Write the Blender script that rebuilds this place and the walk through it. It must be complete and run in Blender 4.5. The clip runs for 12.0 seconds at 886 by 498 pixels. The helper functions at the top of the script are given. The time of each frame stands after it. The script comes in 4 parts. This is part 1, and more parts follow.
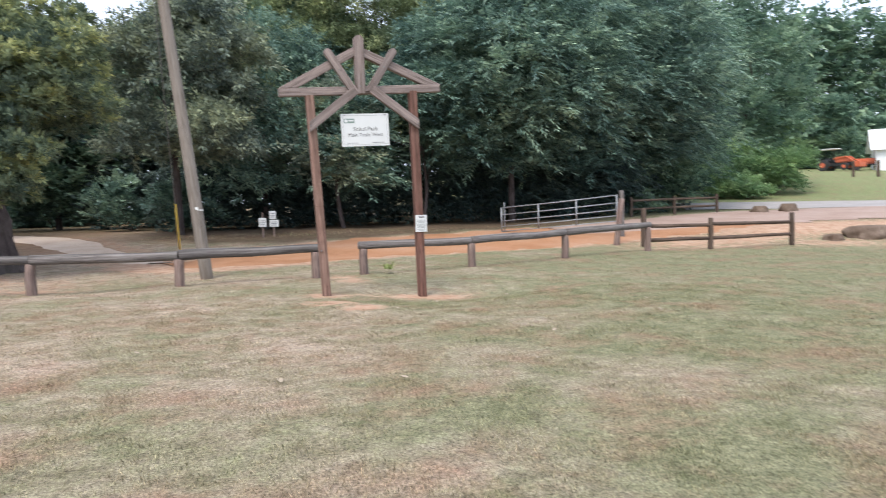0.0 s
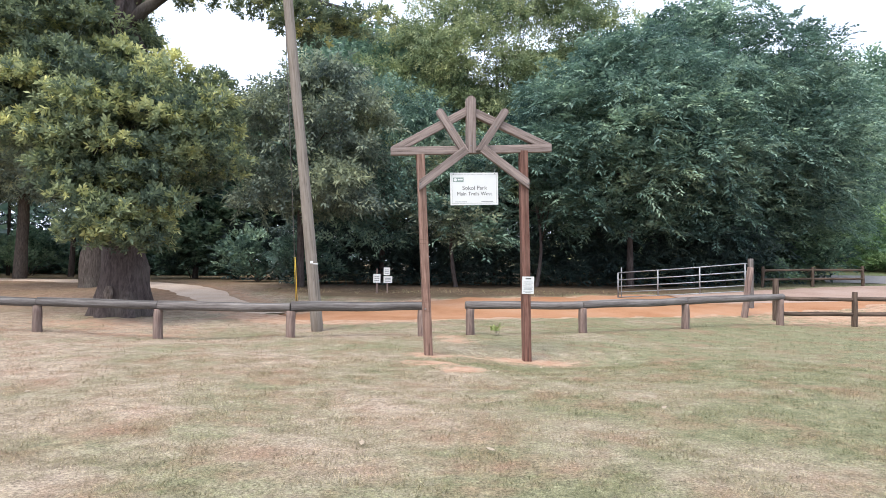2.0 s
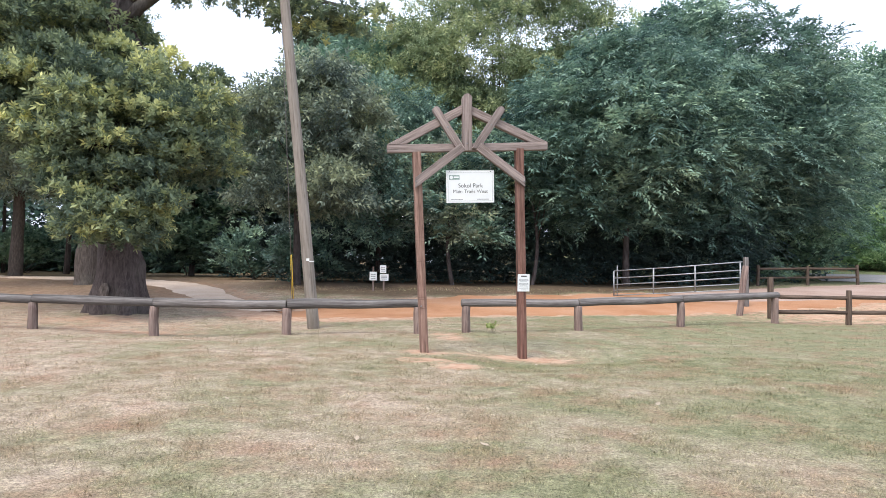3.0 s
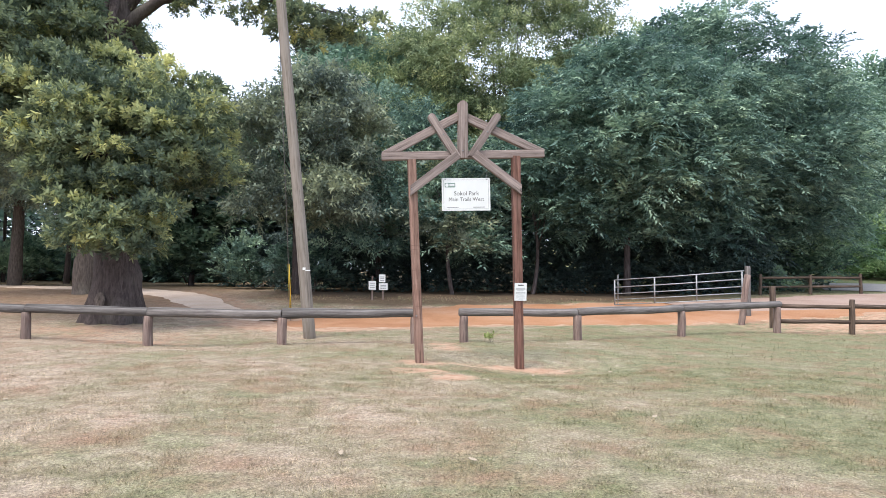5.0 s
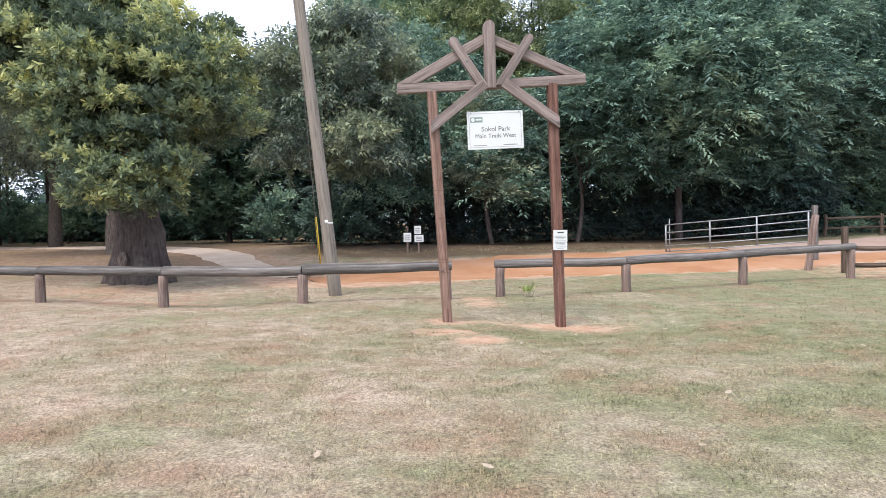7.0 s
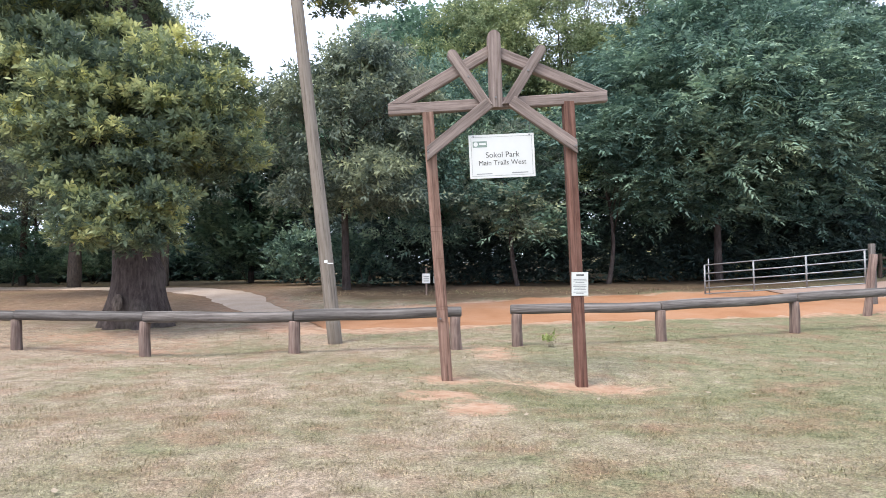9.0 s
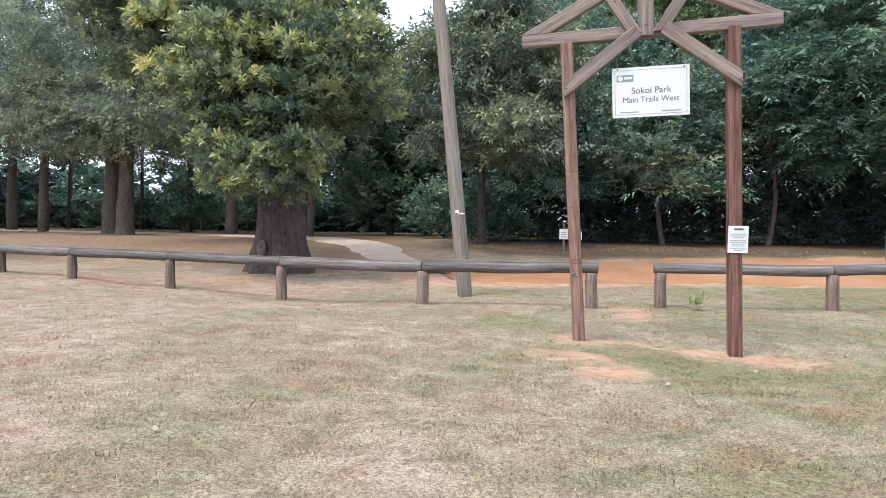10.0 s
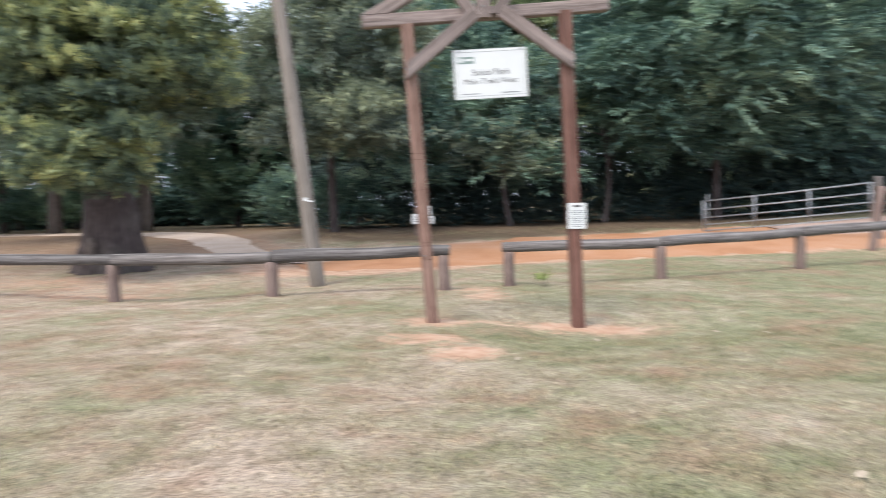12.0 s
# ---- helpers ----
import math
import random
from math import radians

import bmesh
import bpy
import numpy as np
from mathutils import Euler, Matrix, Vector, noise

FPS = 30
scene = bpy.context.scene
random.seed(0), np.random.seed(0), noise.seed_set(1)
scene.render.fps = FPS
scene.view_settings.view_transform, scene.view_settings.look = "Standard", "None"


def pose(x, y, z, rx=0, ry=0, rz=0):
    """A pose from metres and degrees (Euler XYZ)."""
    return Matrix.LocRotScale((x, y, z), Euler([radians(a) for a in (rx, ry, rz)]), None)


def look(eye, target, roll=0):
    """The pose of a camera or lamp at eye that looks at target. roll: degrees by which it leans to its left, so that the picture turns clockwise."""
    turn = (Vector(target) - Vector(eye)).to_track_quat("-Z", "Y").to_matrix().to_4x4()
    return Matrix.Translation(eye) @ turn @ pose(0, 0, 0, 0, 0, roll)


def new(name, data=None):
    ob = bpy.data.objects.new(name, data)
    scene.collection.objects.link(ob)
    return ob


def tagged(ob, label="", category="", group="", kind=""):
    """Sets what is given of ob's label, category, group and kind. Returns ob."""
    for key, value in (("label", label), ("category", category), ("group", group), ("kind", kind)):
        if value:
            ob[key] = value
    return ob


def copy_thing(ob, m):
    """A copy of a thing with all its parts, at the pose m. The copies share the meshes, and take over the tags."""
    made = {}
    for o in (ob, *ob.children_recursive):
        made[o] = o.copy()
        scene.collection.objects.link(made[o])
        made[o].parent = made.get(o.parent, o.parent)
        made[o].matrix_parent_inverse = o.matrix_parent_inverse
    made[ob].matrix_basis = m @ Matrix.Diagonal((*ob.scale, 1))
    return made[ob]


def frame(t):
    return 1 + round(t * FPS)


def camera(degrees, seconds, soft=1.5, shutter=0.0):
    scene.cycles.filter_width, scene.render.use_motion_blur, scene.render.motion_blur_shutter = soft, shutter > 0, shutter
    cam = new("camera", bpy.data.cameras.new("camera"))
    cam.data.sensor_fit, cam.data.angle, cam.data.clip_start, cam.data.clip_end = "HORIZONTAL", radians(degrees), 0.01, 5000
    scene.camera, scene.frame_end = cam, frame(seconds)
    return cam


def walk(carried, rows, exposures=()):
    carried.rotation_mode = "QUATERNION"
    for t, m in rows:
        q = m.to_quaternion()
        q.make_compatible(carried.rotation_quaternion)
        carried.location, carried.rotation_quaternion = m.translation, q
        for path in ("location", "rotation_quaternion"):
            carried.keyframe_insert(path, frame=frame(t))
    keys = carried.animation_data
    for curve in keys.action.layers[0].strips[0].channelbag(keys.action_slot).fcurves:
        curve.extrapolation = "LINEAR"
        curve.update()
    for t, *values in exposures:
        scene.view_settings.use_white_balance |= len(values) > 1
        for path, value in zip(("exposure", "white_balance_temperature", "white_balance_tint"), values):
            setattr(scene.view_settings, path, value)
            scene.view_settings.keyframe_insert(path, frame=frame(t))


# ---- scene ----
cam = camera(66.3, 12.0, 0.85, 0.3)
EXPOSURE = 0.63
PATH = [
    (0, (-1.072, -12.562, 1.360), (-0.710, -10.597, 1.264), -1.6),
    (0.5, (-0.891, -12.379, 1.312), (-0.768, -10.382, 1.301), 0.4),
    (1, (-0.852, -12.275, 1.304), (-0.778, -10.277, 1.353), 1.4),
    (1.5, (-0.856, -12.298, 1.348), (-0.803, -10.301, 1.453), 1.2),
    (2, (-0.846, -12.293, 1.352), (-0.823, -10.295, 1.438), 0.6),
    (2.5, (-0.837, -12.313, 1.348), (-0.780, -10.315, 1.417), 0.6),
    (3, (-0.833, -12.321, 1.337), (-0.800, -10.323, 1.418), 0.7),
    (3.5, (-0.836, -12.322, 1.341), (-0.792, -10.324, 1.409), 0.5),
    (5.5, (-0.669, -11.925, 1.319), (-0.669, -9.928, 1.435), 0.9),
    (6, (-0.603, -11.582, 1.270), (-0.681, -9.584, 1.291), 1.0),
    (6.2, (-0.532, -11.501, 1.288), (-0.555, -9.504, 1.382), 0.8),
    (6.5, (-0.507, -11.232, 1.319), (-0.556, -9.233, 1.279), -0.2),
    (8.5, (-0.064, -9.582, 1.276), (-0.295, -7.596, 1.320), 1.2),
    (9, (-0.045, -9.202, 1.356), (-0.248, -7.214, 1.439), -0.8),
    (9.5, (0.018, -8.788, 1.292), (-0.453, -6.844, 1.261), 0.8),
    (10, (-0.045, -8.531, 1.251), (-0.648, -6.624, 1.208), 0.8),
    (10.5, (-0.068, -8.426, 1.215), (-0.679, -6.528, 1.060), 0.2),
    (11, (-0.134, -8.372, 1.232), (-0.822, -6.498, 1.112), 0.3),
    (11.5, (-0.156, -8.352, 1.237), (-0.879, -6.488, 1.179), 0.5),
    (12, (-0.009, -8.367, 1.222), (-0.197, -6.378, 1.139), -1.5),
]
walk(cam, [(t, look(eye, target, roll)) for t, eye, target, roll in PATH], exposures=[(0.0, EXPOSURE - 0.2), (1.0, EXPOSURE - 0.06), (2.5, EXPOSURE), (12.0, EXPOSURE)])

# ---- sky and sun: bright, soft, nearly overcast evening ----
world = bpy.data.worlds.new("sky")
scene.world = world
world.use_nodes = True
wn, wl = world.node_tree.nodes, world.node_tree.links
SUN_ELEVATION, SUN_TURN = 58.0, 212.0
sky = wn.new("ShaderNodeTexSky")
sky.sky_type, sky.sun_disc = "NISHITA", False
sky.sun_elevation, sky.sun_rotation = radians(SUN_ELEVATION), radians(SUN_TURN)
sky.air_density, sky.dust_density, sky.ozone_density = 1.0, 6.0, 0.6
veil = wn.new("ShaderNodeMix")
veil.data_type = "RGBA"
veil.inputs["Factor"].default_value = 0.72
veil.inputs["B"].default_value = (8.6, 9.7, 12.0, 1)
wl.new(sky.outputs[0], veil.inputs["A"])
wl.new(veil.outputs["Result"], wn["Background"].inputs["Color"])
wn["Background"].inputs["Strength"].default_value = 0.15

sun_data = bpy.data.lights.new("sun", "SUN")
sun_data.energy, sun_data.angle, sun_data.color = 2.1, radians(20), (1.0, 0.94, 0.86)
sun_way = Vector((math.sin(radians(SUN_TURN)) * math.cos(radians(SUN_ELEVATION)), math.cos(radians(SUN_TURN)) * math.cos(radians(SUN_ELEVATION)), math.sin(radians(SUN_ELEVATION))))
sun = new("sun", sun_data)
sun.matrix_world = look(sun_way * 60, (0, 0, 0))


# ---- materials ----
def node_material(name):
    m = bpy.data.materials.new(name)
    m.use_nodes = True
    return m, m.node_tree.nodes, m.node_tree.links, m.node_tree.nodes["Principled BSDF"]


def coords(nodes, links, kind="Object", scale=(1, 1, 1)):
    tc, mp = nodes.new("ShaderNodeTexCoord"), nodes.new("ShaderNodeMapping")
    mp.inputs["Scale"].default_value = scale
    links.new(tc.outputs[kind], mp.inputs["Vector"])
    return mp.outputs["Vector"]


def noise_node(nodes, links, vector, scale, detail=6, rough=0.6):
    n = nodes.new("ShaderNodeTexNoise")
    n.inputs["Scale"].default_value, n.inputs["Detail"].default_value, n.inputs["Roughness"].default_value = scale, detail, rough
    links.new(vector, n.inputs["Vector"])
    return n.outputs["Fac"]


def ramp(nodes, links, fac, stops):
    r = nodes.new("ShaderNodeValToRGB")
    el = r.color_ramp.elements
    while len(el) < len(stops):
        el.new(0.5)
    for e, (p, c) in zip(el, stops):
        e.position, e.color = p, (*c, 1) if len(c) == 3 else c
    links.new(fac, r.inputs["Fac"])
    return r.outputs["Color"]


def blend(nodes, links, fac, a, b, mode="MIX"):
    m = nodes.new("ShaderNodeMix")
    m.data_type, m.blend_type = "RGBA", mode
    for slot, v in (("Factor", fac), ("A", a), ("B", b)):
        if isinstance(v, (int, float)):
            m.inputs[slot].default_value = v
        elif isinstance(v, tuple):
            m.inputs[slot].default_value = (*v, 1)
        else:
            links.new(v, m.inputs[slot])
    return m.outputs["Result"]


def bump(nodes, links, height, shader, strength=0.4, distance=0.02):
    b = nodes.new("ShaderNodeBump")
    b.inputs["Strength"].default_value, b.inputs["Distance"].default_value = strength, distance
    links.new(height, b.inputs["Height"])
    links.new(b.outputs["Normal"], shader.inputs["Normal"])


def wood(name, dark, mid, pale, along=(14, 14, 0.9), rough=0.85, weather=None, streaks=0.38):
    """Timber whose grain runs along the part's own z axis. weather: a colour that patches of the surface have faded to."""
    m, n, l, s = node_material(name)
    v = coords(n, l, "Object", along)
    grain = noise_node(n, l, v, 3.0, 8, 0.65)
    col = ramp(n, l, grain, [(0.3, dark), (0.5, mid), (0.72, pale)])
    big = noise_node(n, l, coords(n, l, "Object"), 1.1, 4, 0.6)
    if weather:
        col = blend(n, l, ramp(n, l, big, [(0.4, (0, 0, 0)), (0.66, (0.85, 0.85, 0.85))]), col, weather)
    streak = noise_node(n, l, coords(n, l, "Object", (6, 6, 0.22)), 2.6, 5, 0.6)
    col = blend(n, l, 1.0, col, ramp(n, l, streak, [(0.34, (1 - 1.2 * streaks,) * 3), (0.5, (1, 1, 1)), (0.68, (1 + streaks,) * 3)]), "MULTIPLY")
    info = n.new("ShaderNodeObjectInfo")
    tone = ramp(n, l, info.outputs["Random"], [(0.0, (0.8, 0.8, 0.8)), (1.0, (1.12, 1.1, 1.08))])
    col = blend(n, l, 1.0, col, tone, "MULTIPLY")
    crack = noise_node(n, l, coords(n, l, "Object", (30, 30, 0.7)), 2.2, 3, 0.5)
    col = blend(n, l, ramp(n, l, crack, [(0.27, (0.8, 0.8, 0.8)), (0.36, (0, 0, 0))]), col, tuple(c * 0.35 for c in dark))
    l.new(col, s.inputs["Base Color"])
    s.inputs["Roughness"].default_value = rough
    s.inputs["Specular IOR Level"].default_value = 0.25
    bump(n, l, grain, s, 0.5, 0.012)
    return m


def leaf_material(name, stops, gloss=0.5, through_light=0.35, clump=0.35):
    m, n, l, s = node_material(name)
    geo = n.new("ShaderNodeNewGeometry")
    age = n.new("ShaderNodeAttribute")
    age.attribute_name = "tone"
    col = ramp(n, l, age.outputs["Fac"], stops)
    col = blend(n, l, 1.0, col, ramp(n, l, geo.outputs["Random Per Island"], [(0.0, (0.78, 0.8, 0.8)), (1.0, (1.22, 1.2, 1.16))]), "MULTIPLY")
    big = noise_node(n, l, geo.outputs["Position"], clump, 3, 0.6)
    col = blend(n, l, 1.0, col, ramp(n, l, big, [(0.32, (0.72, 0.78, 0.84)), (0.68, (1.3, 1.24, 1.1))]), "MULTIPLY")
    l.new(col, s.inputs["Base Color"])
    s.inputs["Roughness"].default_value = gloss
    s.inputs["Specular IOR Level"].default_value = 0.35
    t, mix, out = n.new("ShaderNodeBsdfTranslucent"), n.new("ShaderNodeMixShader"), n["Material Output"]
    l.new(col, t.inputs["Color"])
    mix.inputs[0].default_value = through_light
    l.new(s.outputs[0], mix.inputs[1])
    l.new(t.outputs[0], mix.inputs[2])
    l.new(mix.outputs[0], out.inputs["Surface"])
    return m


def plain(name, colour, rough=0.6, metal=0.0, spread=0.12, scale=6.0):
    m, n, l, s = node_material(name)
    f = noise_node(n, l, coords(n, l, "Object"), scale, 6, 0.65)
    col = ramp(n, l, f, [(0.25, tuple(c * (1 - spread) for c in colour)), (0.75, tuple(min(1, c * (1 + spread)) for c in colour))])
    l.new(col, s.inputs["Base Color"])
    s.inputs["Roughness"].default_value, s.inputs["Metallic"].default_value = rough, metal
    return m


def turf_colour(n, l, pos):
    """Worn late-summer lawn: straw, dull green and reddish thatch in patches."""
    big = noise_node(n, l, pos, 0.42, 5, 0.62)
    apart, drift, total = n.new("ShaderNodeSeparateXYZ"), n.new("ShaderNodeMapRange"), n.new("ShaderNodeMath")
    l.new(pos, apart.inputs[0])
    l.new(apart.outputs["X"], drift.inputs["Value"])
    for slot, value in (("From Min", -8), ("From Max", 9), ("To Min", -0.05), ("To Max", 0.28)):
        drift.inputs[slot].default_value = value
    total.operation = "ADD"
    l.new(big, total.inputs[0])
    l.new(drift.outputs["Result"], total.inputs[1])
    lush, more = n.new("ShaderNodeMapRange"), n.new("ShaderNodeMath")
    l.new(apart.outputs["Y"], lush.inputs["Value"])
    for slot, value in (("From Min", 22), ("From Max", 34), ("To Min", 0.0), ("To Max", 0.5)):
        lush.inputs[slot].default_value = value
    more.operation = "ADD"
    l.new(total.outputs[0], more.inputs[0])
    l.new(lush.outputs["Result"], more.inputs[1])
    big = more.outputs[0]
    fresh = n.new("ShaderNodeMath")
    fresh.operation = "MULTIPLY"
    l.new(lush.outputs["Result"], fresh.inputs[0])
    fresh.inputs[1].default_value = 1.5
    fine = noise_node(n, l, pos, 3.1, 6, 0.7)
    tufts = noise_node(n, l, pos, 11.0, 5, 0.7)
    tiny = noise_node(n, l, pos, 46.0, 8, 0.8)
    col = ramp(n, l, fine, [(0.30, (0.198, 0.153, 0.110)), (0.52, (0.318, 0.256, 0.203)), (0.74, (0.410, 0.339, 0.280))])
    spread = n.new("ShaderNodeMath")
    spread.operation = "MULTIPLY_ADD"
    l.new(tufts, spread.inputs[0])
    spread.inputs[1].default_value = 0.35
    l.new(big, spread.inputs[2])
    green = ramp(n, l, fine, [(0.3, (0.096, 0.116, 0.056)), (0.7, (0.186, 0.200, 0.112))])
    col = blend(n, l, ramp(n, l, spread.outputs[0], [(0.60, (0, 0, 0)), (0.86, (0.8, 0.76, 0.78))]), col, green)
    col = blend(n, l, fresh.outputs[0], col, ramp(n, l, fine, [(0.3, (0.15, 0.185, 0.082)), (0.7, (0.22, 0.265, 0.125))]))
    red = noise_node(n, l, pos, 0.9, 6, 0.7)
    col = blend(n, l, ramp(n, l, red, [(0.48, (0, 0, 0)), (0.68, (0.7, 0.7, 0.7))]), col, (0.250, 0.152, 0.112))
    col = blend(n, l, 1.0, col, ramp(n, l, tufts, [(0.32, (0.68, 0.7, 0.68)), (0.66, (1.26, 1.25, 1.22))]), "MULTIPLY")
    return blend(n, l, 1.0, col, ramp(n, l, tiny, [(0.36, (0.30, 0.29, 0.28)), (0.64, (1.62, 1.60, 1.58))]), "MULTIPLY"), tiny


def ground_material():
    m, n, l, s = node_material("turf and bare clay")
    pos = n.new("ShaderNodeNewGeometry").outputs["Position"]
    col, tiny = turf_colour(n, l, pos)
    at = n.new("ShaderNodeAttribute")
    at.attribute_name = "bare"
    ragged = noise_node(n, l, pos, 4.2, 10, 0.82)
    add = n.new("ShaderNodeMath")
    half = n.new("ShaderNodeMath")
    half.operation = "MULTIPLY"
    l.new(at.outputs["Fac"], half.inputs[0])
    half.inputs[1].default_value = 0.5
    add.operation = "MULTIPLY_ADD"
    l.new(ragged, add.inputs[0])
    add.inputs[1].default_value = 0.95
    l.new(half.outputs[0], add.inputs[2])
    mask = ramp(n, l, add.outputs[0], [(0.61, (0, 0, 0)), (0.76, (0.94, 0.94, 0.94))])
    clay = ramp(n, l, noise_node(n, l, pos, 3.3, 7, 0.7), [(0.3, (0.26, 0.142, 0.092)), (0.5, (0.385, 0.245, 0.168)), (0.7, (0.47, 0.345, 0.265))])
    col = blend(n, l, mask, col, clay)
    litter = n.new("ShaderNodeAttribute")
    litter.attribute_name = "litter"
    col = blend(n, l, litter.outputs["Fac"], col, ramp(n, l, noise_node(n, l, pos, 4.5, 7, 0.72), [(0.3, (0.10, 0.062, 0.04)), (0.55, (0.215, 0.135, 0.088)), (0.75, (0.30, 0.21, 0.145))]))
    # Verge earth painted dark brown for the shadow of the wood.
    shaded_soil = n.new("ShaderNodeAttribute")
    shaded_soil.attribute_name = "shaded_soil"
    col = blend(n, l, shaded_soil.outputs["Fac"], col, ramp(n, l, noise_node(n, l, pos, 3.5, 7, 0.72), [(0.3, (0.045, 0.030, 0.022)), (0.55, (0.10, 0.066, 0.045)), (0.75, (0.15, 0.105, 0.07))]))
    l.new(col, s.inputs["Base Color"])
    s.inputs["Roughness"].default_value = 0.95
    s.inputs["Specular IOR Level"].default_value = 0.1
    bump(n, l, tiny, s, 0.6, 0.02)
    return m


def earth_material(name, stops, scale=1.2, grit=60.0):
    m, n, l, s = node_material(name)
    pos = n.new("ShaderNodeNewGeometry").outputs["Position"]
    col = ramp(n, l, noise_node(n, l, pos, scale, 7, 0.65), stops)
    g = noise_node(n, l, pos, grit, 3, 0.7)
    col = blend(n, l, 1.0, col, ramp(n, l, g, [(0.3, (0.8, 0.8, 0.8)), (0.7, (1.15, 1.15, 1.15))]), "MULTIPLY")
    l.new(col, s.inputs["Base Color"])
    s.inputs["Roughness"].default_value = 0.95
    s.inputs["Specular IOR Level"].default_value = 0.15
    bump(n, l, g, s, 0.4, 0.01)
    return m


def grass_material():
    m, n, l, s = node_material("grass blades")
    geo = n.new("ShaderNodeNewGeometry")
    col, _ = turf_colour(n, l, geo.outputs["Position"])
    tone = ramp(n, l, geo.outputs["Random Per Island"], [(0.0, (0.74, 0.8, 0.68)), (0.45, (1.08, 1.1, 1.0)), (0.8, (1.4, 1.36, 1.26)), (1.0, (1.65, 1.58, 1.46))])
    col = blend(n, l, 1.0, col, tone, "MULTIPLY")
    l.new(col, s.inputs["Base Color"])
    s.inputs["Roughness"].default_value = 0.7
    s.inputs["Specular IOR Level"].default_value = 0.2
    return m


def bark_material(name, dark, pale, scale=1.0):
    m, n, l, s = node_material(name)
    v = coords(n, l, "Object", (9 * scale, 9 * scale, 1.6 * scale))
    ridges = noise_node(n, l, v, 2.4, 8, 0.7)
    col = ramp(n, l, ridges, [(0.3, dark), (0.68, pale)])
    moss = noise_node(n, l, coords(n, l, "Object"), 0.9, 5, 0.6)
    col = blend(n, l, ramp(n, l, moss, [(0.5, (0, 0, 0)), (0.75, (0.4, 0.4, 0.4))]), col, (0.2, 0.19, 0.16))
    l.new(col, s.inputs["Base Color"])
    s.inputs["Roughness"].default_value = 0.95
    s.inputs["Specular IOR Level"].default_value = 0.15
    bump(n, l, ridges, s, 1.0, 0.05)
    return m


M_GROUND, M_GRASS = ground_material(), grass_material()
M_CLAY = earth_material("red clay road", [(0.28, (0.255, 0.118, 0.058)), (0.5, (0.325, 0.170, 0.094)), (0.75, (0.365, 0.220, 0.145))], 0.5)
M_TRACK = earth_material("pale sandy gravel", [(0.28, (0.44, 0.325, 0.248)), (0.5, (0.54, 0.42, 0.335)), (0.75, (0.61, 0.50, 0.415))], 0.6)
M_APRON = earth_material("pinkish gravel", [(0.28, (0.262, 0.180, 0.145)), (0.5, (0.317, 0.231, 0.192)), (0.75, (0.368, 0.283, 0.246))], 0.6)
M_ASPHALT = earth_material("old grey asphalt", [(0.3, (0.27, 0.25, 0.245)), (0.7, (0.34, 0.32, 0.31))], 0.7)
M_POST = wood("red-brown gate timber", (0.055, 0.025, 0.019), (0.128, 0.062, 0.047), (0.215, 0.122, 0.095), weather=(0.172, 0.098, 0.078), streaks=0.5)
M_POSTPALE = wood("sun-faded gate timber", (0.07, 0.037, 0.028), (0.175, 0.105, 0.082), (0.28, 0.185, 0.15), weather=(0.235, 0.155, 0.125), streaks=0.5)
M_TRUSS = wood("faded truss timber", (0.095, 0.070, 0.062), (0.185, 0.148, 0.134), (0.275, 0.232, 0.215), weather=(0.235, 0.192, 0.178))
M_LOG = wood("grey weathered log", (0.048, 0.042, 0.040), (0.113, 0.101, 0.096), (0.196, 0.182, 0.176), along=(10, 10, 0.6), weather=(0.146, 0.136, 0.129))
M_STUB = wood("reddish grey post", (0.073, 0.047, 0.043), (0.155, 0.108, 0.094), (0.246, 0.194, 0.169), along=(12, 12, 0.8), weather=(0.180, 0.140, 0.122))
M_DARKWOOD = wood("dark old fence wood", (0.034, 0.026, 0.020), (0.082, 0.058, 0.044), (0.136, 0.102, 0.082), along=(12, 12, 0.8))
M_POLE = wood("utility pole wood", (0.096, 0.080, 0.067), (0.193, 0.167, 0.142), (0.270, 0.241, 0.212), along=(8, 8, 0.35), streaks=0.12, weather=(0.222, 0.196, 0.171))
M_OAKBARK = bark_material("oak bark", (0.028, 0.021, 0.02), (0.118, 0.095, 0.09), 0.8)
M_BARK = bark_material("grey bark", (0.04, 0.032, 0.027), (0.19, 0.155, 0.135))
M_STEEL = plain("galvanised steel", (0.27, 0.285, 0.30), 0.5, 0.35, 0.2, 4)
M_WHITE = plain("white sign board", (0.62, 0.63, 0.615), 0.5, 0, 0.05, 3)
M_INK = plain("faded black print", (0.075, 0.072, 0.07), 0.6)
M_GREYINK = plain("pale grey print", (0.24, 0.25, 0.25), 0.6)
M_GREENINK = plain("green grey panel", (0.20, 0.27, 0.235), 0.6)
M_YELLOW = plain("yellow plastic guard", (0.72, 0.50, 0.03), 0.45)
M_WIRE = plain("dull steel wire", (0.2, 0.2, 0.2), 0.5, 0.6)
M_ROCK = earth_material("tan sandstone", [(0.3, (0.080, 0.058, 0.042)), (0.55, (0.152, 0.112, 0.086)), (0.75, (0.216, 0.172, 0.136))], 2.4, 40)
M_ORANGE = plain("orange machine paint", (0.50, 0.11, 0.045), 0.5)
M_RUBBER = plain("black rubber", (0.03, 0.03, 0.03), 0.8)
M_ROOFWHITE = plain("white metal sheet", (0.78, 0.79, 0.8), 0.4)
L_WEED = leaf_material("pale weed leaves", [(0.0, (0.158, 0.216, 0.072)), (1.0, (0.274, 0.317, 0.130))])
M_DRYLEAF = plain("dry fallen leaf", (0.31, 0.25, 0.18), 0.7, 0, 0.25, 20)
M_RUST = plain("rusty wire scribe", (0.10, 0.05, 0.03), 0.7)
